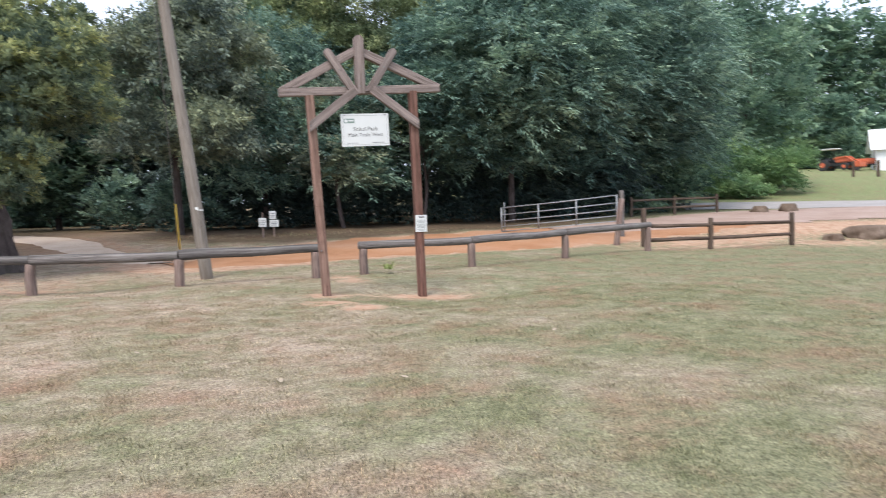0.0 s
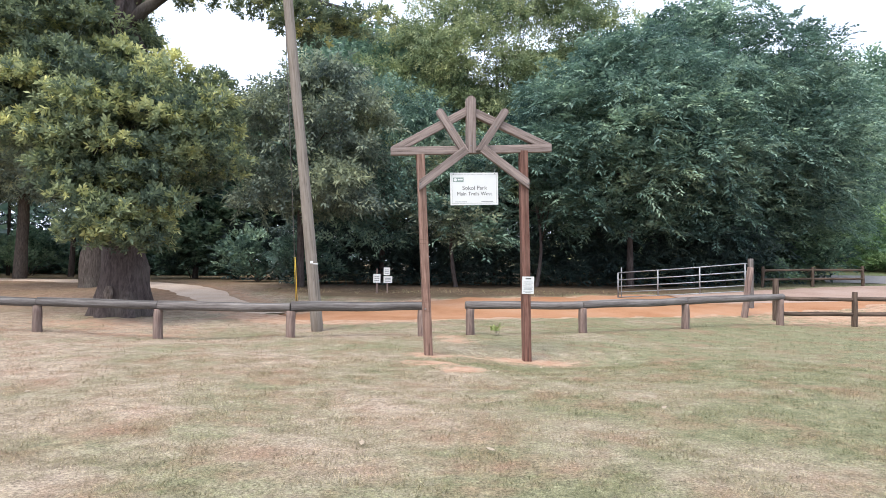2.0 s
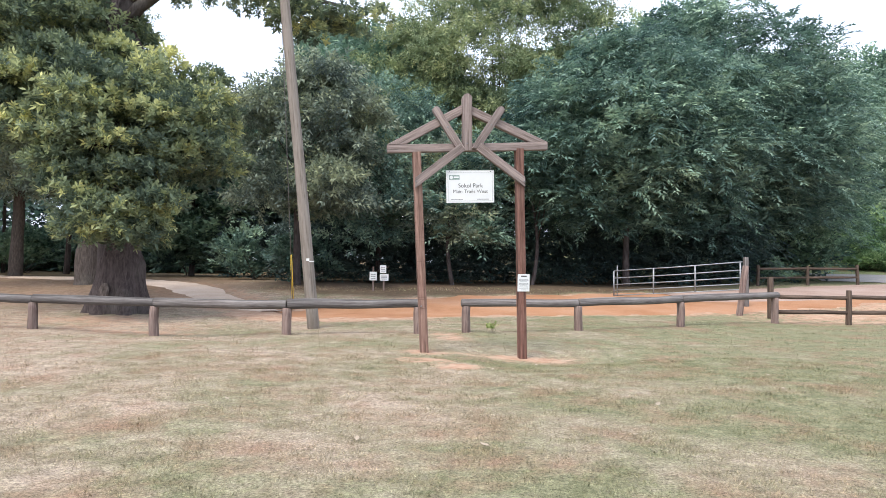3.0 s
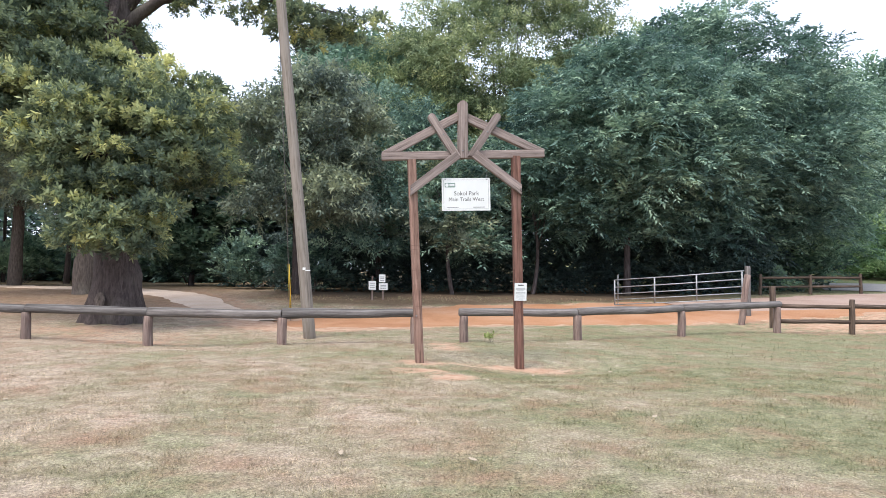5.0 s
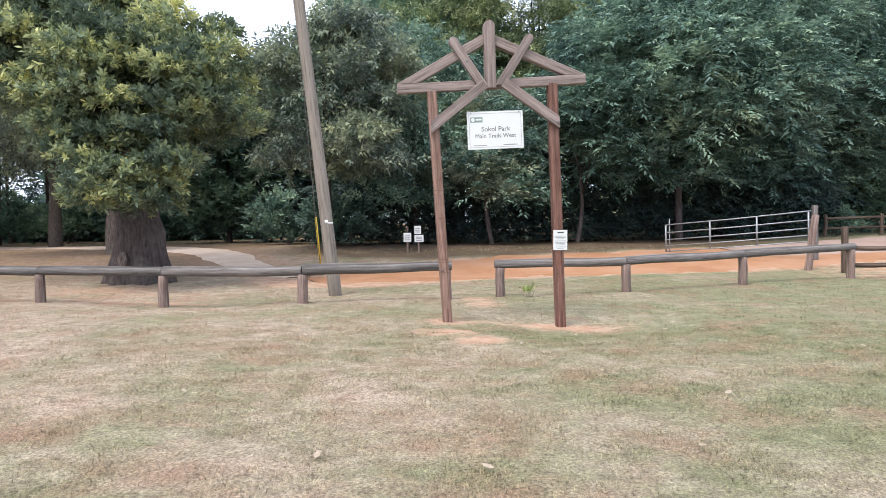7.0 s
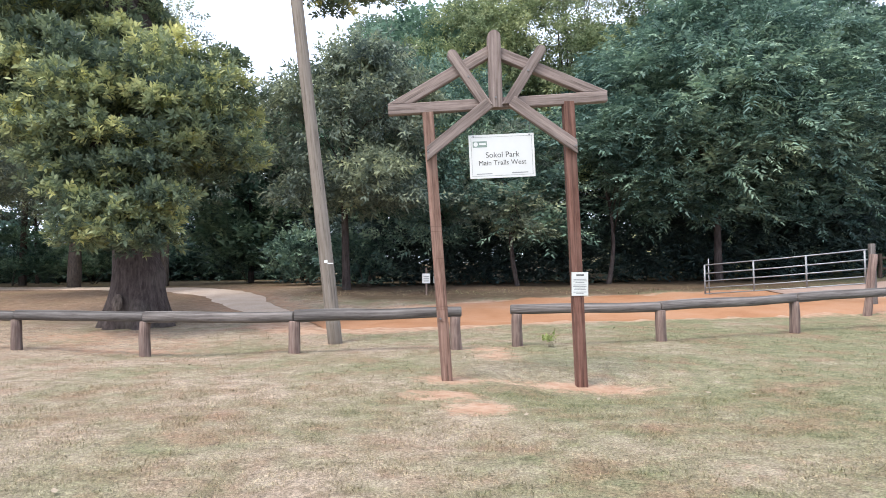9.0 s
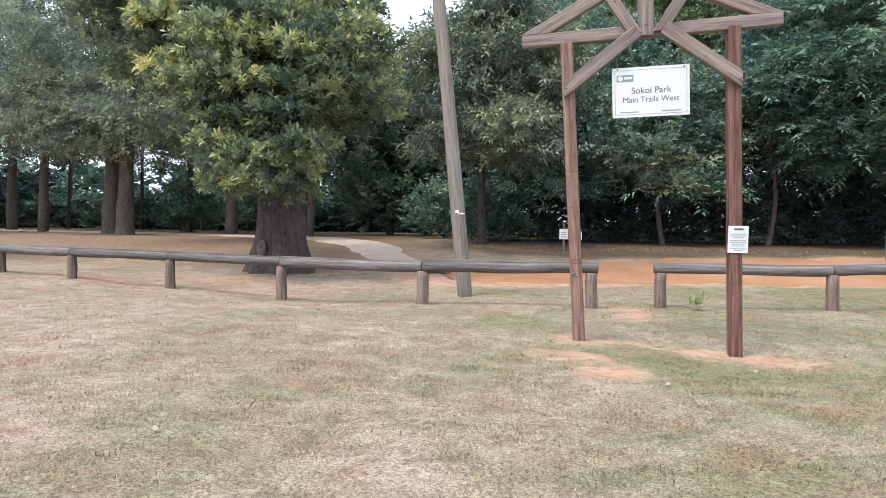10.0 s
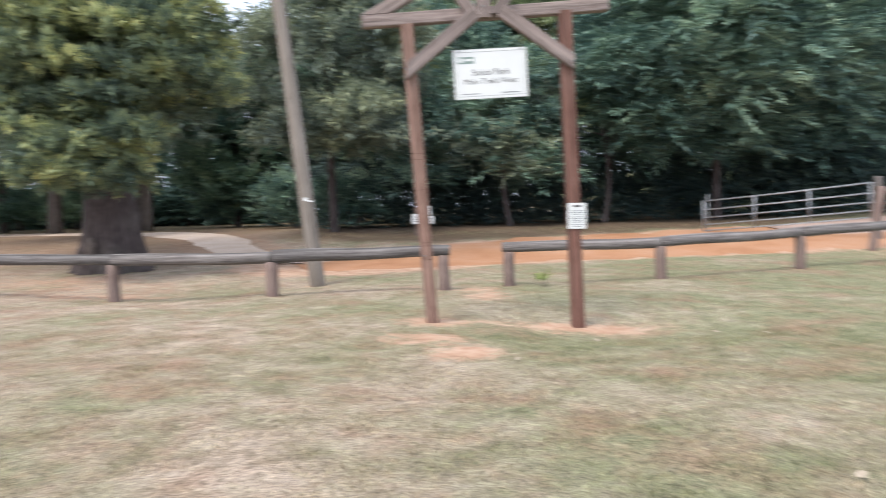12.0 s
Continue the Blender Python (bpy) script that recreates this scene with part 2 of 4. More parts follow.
L_OAK = leaf_material("oak leaves", [(0.0, (0.080, 0.118, 0.090)), (0.42, (0.180, 0.232, 0.150)), (0.72, (0.345, 0.390, 0.205)), (1.0, (0.54, 0.55, 0.26))], 0.55, 0.34, 0.9)
L_DARK = leaf_material("dark broad leaves", [(0.0, (0.048, 0.093, 0.083)), (0.5, (0.131, 0.220, 0.181)), (1.0, (0.306, 0.424, 0.318))], 0.5, 0.28, 0.5)
L_MID = leaf_material("green leaves", [(0.0, (0.061, 0.118, 0.090)), (0.5, (0.155, 0.251, 0.180)), (1.0, (0.303, 0.413, 0.281))], 0.55, 0.35, 0.4)
L_PALE = leaf_material("yellow green leaves", [(0.0, (0.104, 0.150, 0.090)), (0.5, (0.234, 0.293, 0.161)), (1.0, (0.403, 0.442, 0.247))], 0.55, 0.4, 0.4)
L_DULL = leaf_material("dull olive-green leaves", [(0.0, (0.095, 0.128, 0.115)), (0.5, (0.205, 0.250, 0.195)), (1.0, (0.315, 0.355, 0.235))], 0.65, 0.32, 0.5)
# Leaf colour darkened to stand in for canopy shade, lifted by a bluish haze.
L_SHADED = leaf_material("leaves darkened for canopy shade", [(0.0, (0.024, 0.046, 0.051)), (0.5, (0.050, 0.083, 0.080)), (1.0, (0.097, 0.138, 0.116))], 0.6, 0.25, 0.4)
L_VINE = leaf_material("vine leaves", [(0.0, (0.099, 0.182, 0.088)), (0.5, (0.209, 0.330, 0.160)), (1.0, (0.341, 0.462, 0.242))], 0.55, 0.4, 0.5)


# ---- mesh helpers ----
def part(name, bm, material, parent=None, label="", smooth=False):
    me = bpy.data.meshes.new(name)
    bmesh.ops.recalc_face_normals(bm, faces=bm.faces)
    bm.to_mesh(me)
    bm.free()
    me.materials.append(material)
    if smooth:
        me.polygons.foreach_set("use_smooth", np.ones(len(me.polygons), bool))
    ob = new(name, me)
    ob.parent = parent
    return tagged(ob, label)


def thing(name, where, label, category, group="", kind=""):
    ob = new(name)
    ob.empty_display_size = 0.2
    ob.matrix_world = where if isinstance(where, Matrix) else Matrix.Translation(where)
    return tagged(ob, label, category, group, kind)


def quads(name, verts, faces, material, parent=None, smooth=False, tone=None):
    """A mesh object from numpy arrays of corners and of faces with one count of corners. tone: a number for each face."""
    me = bpy.data.meshes.new(name)
    faces = np.asarray(faces)
    count, sides = faces.shape
    me.vertices.add(len(verts))
    me.vertices.foreach_set("co", np.asarray(verts, np.float32).ravel())
    me.loops.add(count * sides)
    me.loops.foreach_set("vertex_index", np.asarray(faces, np.int32).ravel())
    me.polygons.add(count)
    me.polygons.foreach_set("loop_start", np.arange(count, dtype=np.int32) * sides)
    me.polygons.foreach_set("use_smooth", np.full(count, smooth))
    me.update(calc_edges=True)
    if tone is not None:
        me.attributes.new("tone", "FLOAT", "FACE").data.foreach_set("value", np.asarray(tone, np.float32).ravel())
    me.materials.append(material)
    ob = new(name, me)
    ob.parent = parent
    return ob


def axis_pose(a, b, side=(0, -1, 0)):
    """A pose at a whose z axis runs to b and whose y axis is close to side; and the length."""
    a, b = Vector(a), Vector(b)
    z = (b - a).normalized()
    y = Vector(side)
    y = (y - z * y.dot(z)).normalized()
    x = y.cross(z)
    m = Matrix((x, y, z)).transposed().to_4x4()
    return Matrix.Translation(a) @ m, (b - a).length


def timber(name, a, b, width, depth, material, parent, side=(0, -1, 0), round_end=False, rough=0.004, slant=(0, 0), label=""):
    """A sawn timber from a to b with worn arrises. round_end: the far end is rounded. slant: how far each end is cut askew across its width."""
    m, length = axis_pose(a, b, side)
    bm = bmesh.new()
    w, d, c = width / 2, depth / 2, min(width, depth) * 0.07
    outline = [(-w + c, -d), (w - c, -d), (w, -d + c), (w, d - c), (w - c, d), (-w + c, d), (-w, d - c), (-w, -d + c)]
    stations = [0, 0.004] + [length * i / 8 for i in range(1, 8)] + [length - 0.004, length]
    if round_end:
        stations = stations[:-2] + [length - w * k for k in (0.98, 0.8, 0.6, 0.4, 0.2, 0.08, 0.0)]
    seed = random.random() * 90
    rings = []
    for i, s in enumerate(stations):
        k = 1.0
        if round_end and s > length - w:
            k = max(0.12, math.sqrt(max(0.0, 1 - ((s - length + w) / w) ** 2)))
        if not round_end and i in (0, len(stations) - 1):
            k = 0.96
        off = Vector((noise.noise((s * 0.8, seed, 0)), noise.noise((s * 0.8, seed, 5)), 0)) * rough
        ring = []
        for px, py in outline:
            t = s / length
            skew = (slant[0] * (1 - t) + slant[1] * t) * px / w
            ring.append(bm.verts.new(Vector((px * k, py, s + skew)) + off))
        rings.append(ring)
    for r0, r1 in zip(rings, rings[1:]):
        for i in range(8):
            bm.faces.new((r0[i], r0[(i + 1) % 8], r1[(i + 1) % 8], r1[i]))
    bm.faces.new(rings[0][::-1])
    bm.faces.new(rings[-1])
    ob = part(name, bm, material, parent, label)
    ob.matrix_local = m
    return ob


def tube_bm(points, radii, seg=12, wobble=0.0, seed=0.0, flare=None):
    """A closed tube through points with the radii given. flare: lobes near its foot, as (lobes, depth, height)."""
    bm = bmesh.new()
    points = [Vector(p) for p in points]
    rings = []
    for i, (p, r) in enumerate(zip(points, radii)):
        way = (points[min(i + 1, len(points) - 1)] - points[max(i - 1, 0)]).normalized()
        ref = Vector((0, -1, 0)) if abs(way.y) < 0.9 else Vector((1, 0, 0))
        u = way.cross(ref).normalized()
        v = way.cross(u)
        ring = []
        for k in range(seg):
            a = math.tau * k / seg
            rr = r * (1 + wobble * noise.noise((math.cos(a) * 1.3 + seed, math.sin(a) * 1.3, p.length * 0.8 + seed)))
            if flare:
                h = max(0.0, 1 - (p.z - points[0].z) / flare[2])
                rr *= 1 + flare[1] * h * h * (0.55 + 0.45 * math.cos(a * flare[0] + seed))
            ring.append(bm.verts.new(p + (u * math.cos(a) + v * math.sin(a)) * rr))
        rings.append(ring)
    for r0, r1 in zip(rings, rings[1:]):
        for k in range(seg):
            bm.faces.new((r0[k], r0[(k + 1) % seg], r1[(k + 1) % seg], r1[k]))
    bm.faces.new(rings[0][::-1])
    bm.faces.new(rings[-1])
    return bm


def log(name, a, b, r0, r1, material, parent, seg=14, wobble=0.09, label="", steps=9, bow=0.0):
    """A debarked log from a to b, a little crooked, with worn ends; its own z axis runs along it."""
    m, length = axis_pose(a, b, (0, -1, 0) if abs((Vector(b) - Vector(a)).normalized().y) < 0.9 else (1, 0, 0))
    seed = random.random() * 50
    pts, rad = [], []
    inner = [length * i / steps for i in range(1, steps)]
    for s in [0, 0.012] + inner + [length - 0.012, length]:
        t = s / length
        pts.append((noise.noise((t * 2.2, seed, 1)) * r0 * 0.22, noise.noise((t * 2.2, seed, 7)) * r0 * 0.22 + bow * math.sin(math.pi * t), s))
        edge = 0.9 if s in (0, length) else 1.0
        rad.append((r0 + (r1 - r0) * t) * edge * (1 + 0.05 * noise.noise((t * 4, seed, 3))))
    ob = part(name, tube_bm(pts, rad, seg, wobble, seed), material, parent, label, True)
    ob.matrix_local = m
    return ob


def box_bm(x0, x1, y0, y1, z0, z1, bevel=0.0, bm=None):
    bm = bm or bmesh.new()
    made = bmesh.ops.create_cube(bm, size=1, matrix=Matrix.Translation(((x0 + x1) / 2, (y0 + y1) / 2, (z0 + z1) / 2)) @ Matrix.Diagonal((x1 - x0, y1 - y0, z1 - z0, 1)))
    if bevel:
        es = list({e for v in made["verts"] for e in v.link_edges})
        bmesh.ops.bevel(bm, geom=es, offset=bevel, segments=2, affect="EDGES")
    return bm


def text_part(name, words, size, material, parent, x, z, y):
    """Raised print on a board that faces -y, centred on x."""
    cu = bpy.data.curves.new(name, "FONT")
    cu.body, cu.size, cu.align_x, cu.extrude = words, size, "CENTER", 0.0012
    tmp = bpy.data.objects.new(name, cu)
    me = bpy.data.meshes.new_from_object(tmp)
    bpy.data.objects.remove(tmp)
    me.name = name
    me.materials.clear()
    me.materials.append(material)
    ob = new(name, me)
    ob.parent = parent
    ob.matrix_local = pose(x, y, z, 90, 0, 0)
    return ob


# ---- the lie of the land ----
def land(x, y):
    """Height of the ground, for numbers or arrays."""
    x, y = np.asarray(x, float), np.asarray(y, float)
    z = np.interp(y, [-400, 5, 8, 10.5, 12, 14, 16, 19, 25, 40, 100, 600], [0, 0, 0.06, 0.13, 0.34, 0.52, 0.74, 0.93, 1.05, 1.3, 3.0, 14])
    depth = 0.178 * (x + 1.0) + 0.984 * (y + 12.6)
    zr = np.interp(depth, [17, 20, 23.5, 26.5, 28, 38, 45, 58, 75, 85, 130, 600], [0, 0.02, 0.1, 0.5, 0.6, 1.15, 1.2, 2.25, 4.6, 5.6, 9, 25])
    w = np.clip((x - 9) / 9, 0, 1)
    w = w * w * (3 - 2 * w)
    z = z * (1 - w) + zr * w
    z = z + 0.08 * np.exp(-((x + 10.2) ** 2 + (y - 9.0) ** 2) / 9.0) * np.clip((y - 4) / 3, 0, 1)
    z = z - 0.10 * np.exp(-((x + 6.8) / 2.6) ** 2 - ((y - 3.6) / 1.4) ** 2)
    z = z - 0.21 * np.exp(-((x - 1.1) / 1.5) ** 2 - ((y + 0.3) / 1.3) ** 2)
    z = z + 0.16 * np.clip((-11.2 - x) / 1.6, 0, 1) * np.exp(-((y - 4.2) / 2.6) ** 2)
    near = np.exp(-(np.hypot(x, y) / 60) ** 2)
    return z + near * (0.018 * np.sin(x * 0.9 + 1.3) * np.cos(y * 0.8) + 0.010 * np.sin(x * 2.3 + y * 1.7))


def drop(x, y, z=0.0):
    return (x, y, float(land(x, y)) + z)


def along(points, count):
    """count points spread evenly on a line through the points given."""
    p = np.array(points, float)
    s = np.concatenate([[0], np.cumsum(np.hypot(*(p[1:] - p[:-1]).T))])
    # smoothed twice, so that the line bends gently
    t = np.linspace(0, s[-1], count)
    q = np.stack([np.interp(t, s, p[:, 0]), np.interp(t, s, p[:, 1])], 1)
    for _ in range(max(2, count // 12)):
        q[1:-1] = (q[:-2] + 2 * q[1:-1] + q[2:]) / 4
    return q


def near_line(x, y, line):
    """Distance from points to a line of points."""
    best = np.full(x.shape, 1e9)
    for cx, cy in line:
        best = np.minimum(best, np.hypot(x - cx, y - cy))
    return best


CLAY_LINE = along([(-4.6, 9.4), (-2, 10.6), (0, 11.6), (4, 12.6), (9, 13.4), (14, 14.5), (20, 17)], 60)
TRACK_LINE = along([(-6.3, 10.3), (-7.0, 11.0), (-8.6, 12.6), (-11, 16.5), (-15, 20.5), (-22, 24), (-34, 27), (-60, 33)], 70)


def value_noise(x, y, scale, seed):
    """Smooth random values, about -1 to 1."""
    rs = np.random.RandomState(seed)
    v = np.zeros_like(x)
    for k in range(7):
        a, ph, f = rs.rand() * 6.28, rs.rand() * 6.28, scale * (0.6 + 1.1 * rs.rand())
        v += np.sin((x * np.cos(a) + y * np.sin(a)) * f * 6.28 + ph + 1.5 * np.sin(0.7 * f * 6.28 * (y * np.cos(a) - x * np.sin(a))))
    return v / 4.0


def bareness(x, y):
    """How far the turf is worn down to clay."""
    b = np.zeros_like(x)
    for cx, cy, rx, ry, k in ((-0.95, -0.05, 0.6, 0.4, .68), (0.88, 0.1, 0.95, 0.34, .78), (0.1, 0.2, 1.1, 0.25, .5), (-0.85, -1.3, 0.6, 0.5, .72), (-0.42, -2.1, 0.45, 0.45, .8),
                              (-0.35, 2.6, 0.5, 1.1, .6), (-0.55, 3.7, 0.6, 0.6, .6), (-10.2, 6.4, 2.6, 1.3, .52), (19, 11.5, 7, 3.0, .75), (-8, 4.0, 2.4, 0.5, .52), (-9.5, 5.4, 5.0, 1.2, .38), (-12.5, 4.0, 2.8, 0.6, .58),
                              (-4.1, -3.6, 1.2, 0.8, .22), (-3.4, -5.6, 0.9, 0.6, .22), (12.2, 8.3, 4.5, 1.3, .5), (16.5, 7.6, 3.5, 2.2, .5), (13.5, 10.0, 5.5, 2.2, .6), (-3.8, 4.8, 0.6, 0.4, .4), (1.6, -4.2, 1.2, 0.6, .22), (7, -1, 2.5, 1.2, .2)):
        b = np.maximum(b, k * np.exp(-((x - cx) / rx) ** 2 - ((y - cy) / ry) ** 2))
    for fx, fy in FENCE_FEET:
        b = np.maximum(b, 0.42 * np.exp(-((x - fx) ** 2 + (y - fy) ** 2) / 0.12))
    b = np.maximum(b, 0.62 * np.clip(1 - (near_line(x, y, CLAY_LINE) - 2.4) / 0.9, 0, 1))
    b = np.maximum(b, 0.5 * np.clip(1 - (near_line(x, y, TRACK_LINE) - 1.3) / 0.9, 0, 1))
    return b


def litter_amount(x, y):
    """Leaf litter and bare earth under the trees."""
    l = 0.7 * np.clip((y - 8) / 4, 0, 1) * np.clip((-8.0 - x) / 3, 0, 1)
    return np.where(y > 3, l, 0.0)


def shaded_soil_amount(x, y):
    """Earth along the foot of the wood, darkened in colour for the trees' shade."""
    edge = np.interp(x, [-9, -4, 0, 4, 14], [15.6, 13.8, 13.9, 15.0, 17.0])
    return 0.85 * np.clip((y - edge + 0.25 * np.sin(2.1 * x)) / 0.9, 0, 1) * np.clip((15 - x) / 5, 0, 1) * np.clip((x + 10) / 3, 0, 1)


LEFT_FEET = [(-18.6, 5.0), (-15.5, 4.15), (-12.7, 3.6), (-10.12, 3.70), (-7.17, 3.36), (-4.07, 3.01), (-1.14, 3.55)]
RIGHT_FEET = [(0.02, 4.19), (2.84, 4.66), (6.1, 6.45), (9.5, 7.95)]
FENCE_FEET = LEFT_FEET + RIGHT_FEET


# ---- ground: one sheet to the horizon ----
def graded(lo, hi, fine_lo, fine_hi, step):
    fine = np.arange(fine_lo, fine_hi + step / 2, step)
    grow = np.cumsum(step * 1.22 ** np.arange(1, 60))
    return np.concatenate([(fine[0] - grow[fine[0] - grow > lo])[::-1], fine, fine[-1] + grow[fine[-1] + grow < hi]])


gx, gy = graded(-900, 900, -18, 20, 0.19), graded(-700, 900, -11, 18, 0.19)
X, Y = np.meshgrid(gx, gy)
Z = land(X, Y) + 0.012 * value_noise(X, Y, 0.9, 3) * (np.hypot(X, Y) < 40)
nx, ny = len(gx), len(gy)
idx = np.arange(nx * ny).reshape(ny, nx)
ground = quads("ground", np.stack([X, Y, Z], -1).reshape(-1, 3), np.stack([idx[:-1, :-1], idx[:-1, 1:], idx[1:, 1:], idx[1:, :-1]], -1).reshape(-1, 4), M_GROUND, smooth=True)
tagged(ground, "worn straw and green lawn with bare red clay patches", "ground", kind="structure")
for key, values in (("bare", bareness(X, Y)), ("litter", litter_amount(X, Y)), ("shaded_soil", shaded_soil_amount(X, Y))):
    ground.data.attributes.new(key, "FLOAT", "POINT").data.foreach_set("value", values.astype(np.float32).ravel())


def ribbon(name, line, half, material, label, lift=0.012, across=9, ragged=0.35):
    """A road laid on the ground along a line, with a ragged edge."""
    p = np.asarray(line)
    t = np.gradient(p, axis=0)
    t /= np.linalg.norm(t, axis=1)[:, None]
    side = np.stack([-t[:, 1], t[:, 0]], 1)
    halves = np.interp(np.linspace(0, 1, len(p)), np.linspace(0, 1, len(half)), half)
    wob = 1 + ragged * 0.35 * np.stack([value_noise(p[:, 0], p[:, 1], 0.5, s) for s in (5, 9)], 1)
    f = np.linspace(-1, 1, across)
    w = np.where(f[None] < 0, wob[:, :1], wob[:, 1:]) * halves[:, None] * f[None]
    q = p[:, None] + side[:, None] * w[..., None]
    z = land(q[..., 0], q[..., 1]) + lift - 0.03 * (np.abs(f[None]) > 0.99)
    v = np.concatenate([q, z[..., None]], -1).reshape(-1, 3)
    i = np.arange(len(p) * across).reshape(len(p), across)
    ob = quads(name, v, np.stack([i[:-1, :-1], i[:-1, 1:], i[1:, 1:], i[1:, :-1]], -1).reshape(-1, 4), material, smooth=True)
    return tagged(ob, label, "road", kind="structure")


ribbon("road_clay", along([(-5.4, 8.9), (-2, 10.6), (0, 11.6), (4, 12.6), (9, 13.4), (14, 14.5), (20, 17)], 150), [1.1, 2.4, 2.7, 2.7, 2.7, 2.7, 2.6], M_CLAY, "orange-red clay dirt road behind the log fence", 0.02, 15)
ribbon("road_track", along([(-6.0, 10.0), (-7.0, 11.0), (-8.6, 12.6), (-11, 16.5), (-15, 20.5), (-22, 24), (-34, 27), (-60, 33)], 170), [0.5, 1.2, 2.0, 2.1, 1.8, 1.7], M_TRACK, "pale sandy gravel track curving behind the oak", 0.032, 11)
ribbon("road_gravel", along([(9, 14.6), (15, 16.4), (24, 18.6), (36, 19), (60, 16)], 130), [1.3, 4.2, 8.0, 9.0, 9.0], M_APRON, "pale pinkish gravel apron leading to the paved road", 0.045, 17)
ribbon("road_asphalt", along([(25, 33.2), (29, 31.6), (34, 29.5), (48, 24), (80, 12)], 110), [3.4, 3.6, 4.2, 5], M_ASPHALT, "grey worn asphalt road beyond the gravel", 0.075, 11, 0.05)


# ---- grass ----
def grass(name, count, x0, x1, y0, y1, tall, wide, seed, power=1.0):
    rs = np.random.RandomState(seed)
    x = x0 + (x1 - x0) * rs.rand(count)
    y = y0 + (y1 - y0) * rs.rand(count) ** power
    tuft = value_noise(x, y, 1.6, 11) + 0.7 * value_noise(x, y, 0.5, 12)
    thin = (bareness(x, y) + 0.30 * value_noise(x, y, 2.2, 4) + 0.35 * (rs.rand(count) - 0.5) < 0.42) & (rs.rand(count) < 0.7 + 0.14 * tuft)
    x, y, tuft = x[thin], y[thin], tuft[thin]
    n = len(x)
    a, lean = rs.rand(n) * 6.283, rs.rand(n) * 1.05 + 0.4
    h = tall * (0.45 + 0.9 * rs.rand(n)) * (1 + 0.15 * tuft)
    w = wide * (0.6 + 0.8 * rs.rand(n))
    z = land(x, y) - 0.004
    base = np.stack([x, y, z], 1)
    way = np.stack([np.cos(a) * np.sin(lean), np.sin(a) * np.sin(lean), np.cos(lean)], 1)
    b = a + 1.57 + rs.randn(n) * 0.7
    side = np.stack([np.cos(b), np.sin(b), 0 * b], 1)
    tip = base + way * h[:, None]
    tip[:, 2] -= 0.15 * h * lean
    v = np.stack([base - side * w[:, None], base + side * w[:, None], tip], 1).reshape(-1, 3)
    return tagged(quads(name, v, np.arange(n * 3).reshape(-1, 3), M_GRASS), "short dry lawn grass in straw and dull green", "grass", kind="stuff")


grass("lawn_grass", 300000, -5.5, 5.2, -10.6, -5.6, 0.036, 0.0022, 21)
grass("lawn_grass", 300000, -6, 6, -5.6, -0.6, 0.038, 0.0026, 26)
grass("lawn_grass", 50000, -13, -6, -8, -0.6, 0.045, 0.004, 24)
grass("lawn_grass", 50000, 6, 13, -8, -0.6, 0.045, 0.004, 25)
grass("lawn_grass", 130000, -16, 15, -0.6, 8.2, 0.05, 0.0045, 22)
grass("verge_grass", 3000, -8, 12, 15.4, 17.4, 0.13, 0.008, 23)


# ---- trail gateway ----
GATE = Matrix(((0.98876, -0.14923, 0.00959, -0.02), (0.14954, 0.98672, -0.06342, 0.07), (0.0, 0.06414, 0.99794, -0.05), (0, 0, 0, 1)))
gateway = thing("trail_gateway", GATE, "tall rustic timber gateway with a truss top", "gateway")
FRONT = (0, -1, 0)
timber("post", (-0.928, 0, -0.12), (-1.158, 0, 3.60), 0.147, 0.145, M_POSTPALE, gateway, FRONT, label="red-brown square post, cracked and leaning")
timber("post", (0.893, 0, -0.2), (0.725, 0, 3.74), 0.15, 0.145, M_POST, gateway, FRONT)
timber("tie_beam", (-1.68, 0, 3.63), (1.243, 0, 3.805), 0.142, 0.14, M_TRUSS, gateway, FRONT, label="faded horizontal tie beam")
timber("rafter", (-1.52, 0, 3.715), (-0.30, 0, 4.42), 0.15, 0.13, M_TRUSS, gateway, FRONT, slant=(-0.14, 0), label="sloping rafter")
timber("rafter", (1.075, 0, 3.868), (-0.21, 0, 4.385), 0.145, 0.13, M_TRUSS, gateway, FRONT, slant=(0.165, 0), label="sloping rafter")
timber("king_post", (-0.248, -0.045, 3.655), (-0.276, -0.045, 4.665), 0.17, 0.14, M_TRUSS, gateway, FRONT, True, label="upright king post with rounded top")
timber("strut", (-0.385, -0.075, 3.69), (-0.865, -0.075, 4.395), 0.135, 0.10, M_TRUSS, gateway, FRONT, True, slant=(0.05, 0), label="diagonal strut with rounded top")
timber("strut", (-0.10, -0.075, 3.70), (0.375, -0.075, 4.46), 0.135, 0.10, M_TRUSS, gateway, FRONT, True, slant=(-0.05, 0), label="diagonal strut with rounded top")
timber("brace", (-0.35, -0.085, 3.705), (-1.175, -0.085, 3.045), 0.15, 0.10, M_TRUSS, gateway, FRONT, slant=(0.0, 0.06), label="knee brace from tie beam to post")
timber("brace", (-0.055, -0.085, 3.735), (0.82, -0.085, 3.13), 0.15, 0.10, M_TRUSS, gateway, FRONT, slant=(0.0, -0.053), label="knee brace from tie beam to post")
for bx, bz, by in ((-1.16, 3.07, -0.137), (0.80, 3.14, -0.137), (-0.62, 4.05, -0.127), (0.17, 4.13, -0.127), (-0.262, 3.78, -0.117), (-1.02, 0.86, -0.077)):
    bm = bmesh.new()
    bmesh.ops.create_cone(bm, cap_ends=True, segments=10, radius1=0.016, radius2=0.012, depth=0.02, matrix=Matrix.Translation((bx, by, bz)) @ Matrix.Rotation(radians(90), 4, "X"))
    part("bolt", bm, M_WIRE, gateway, "dull steel bolt head")
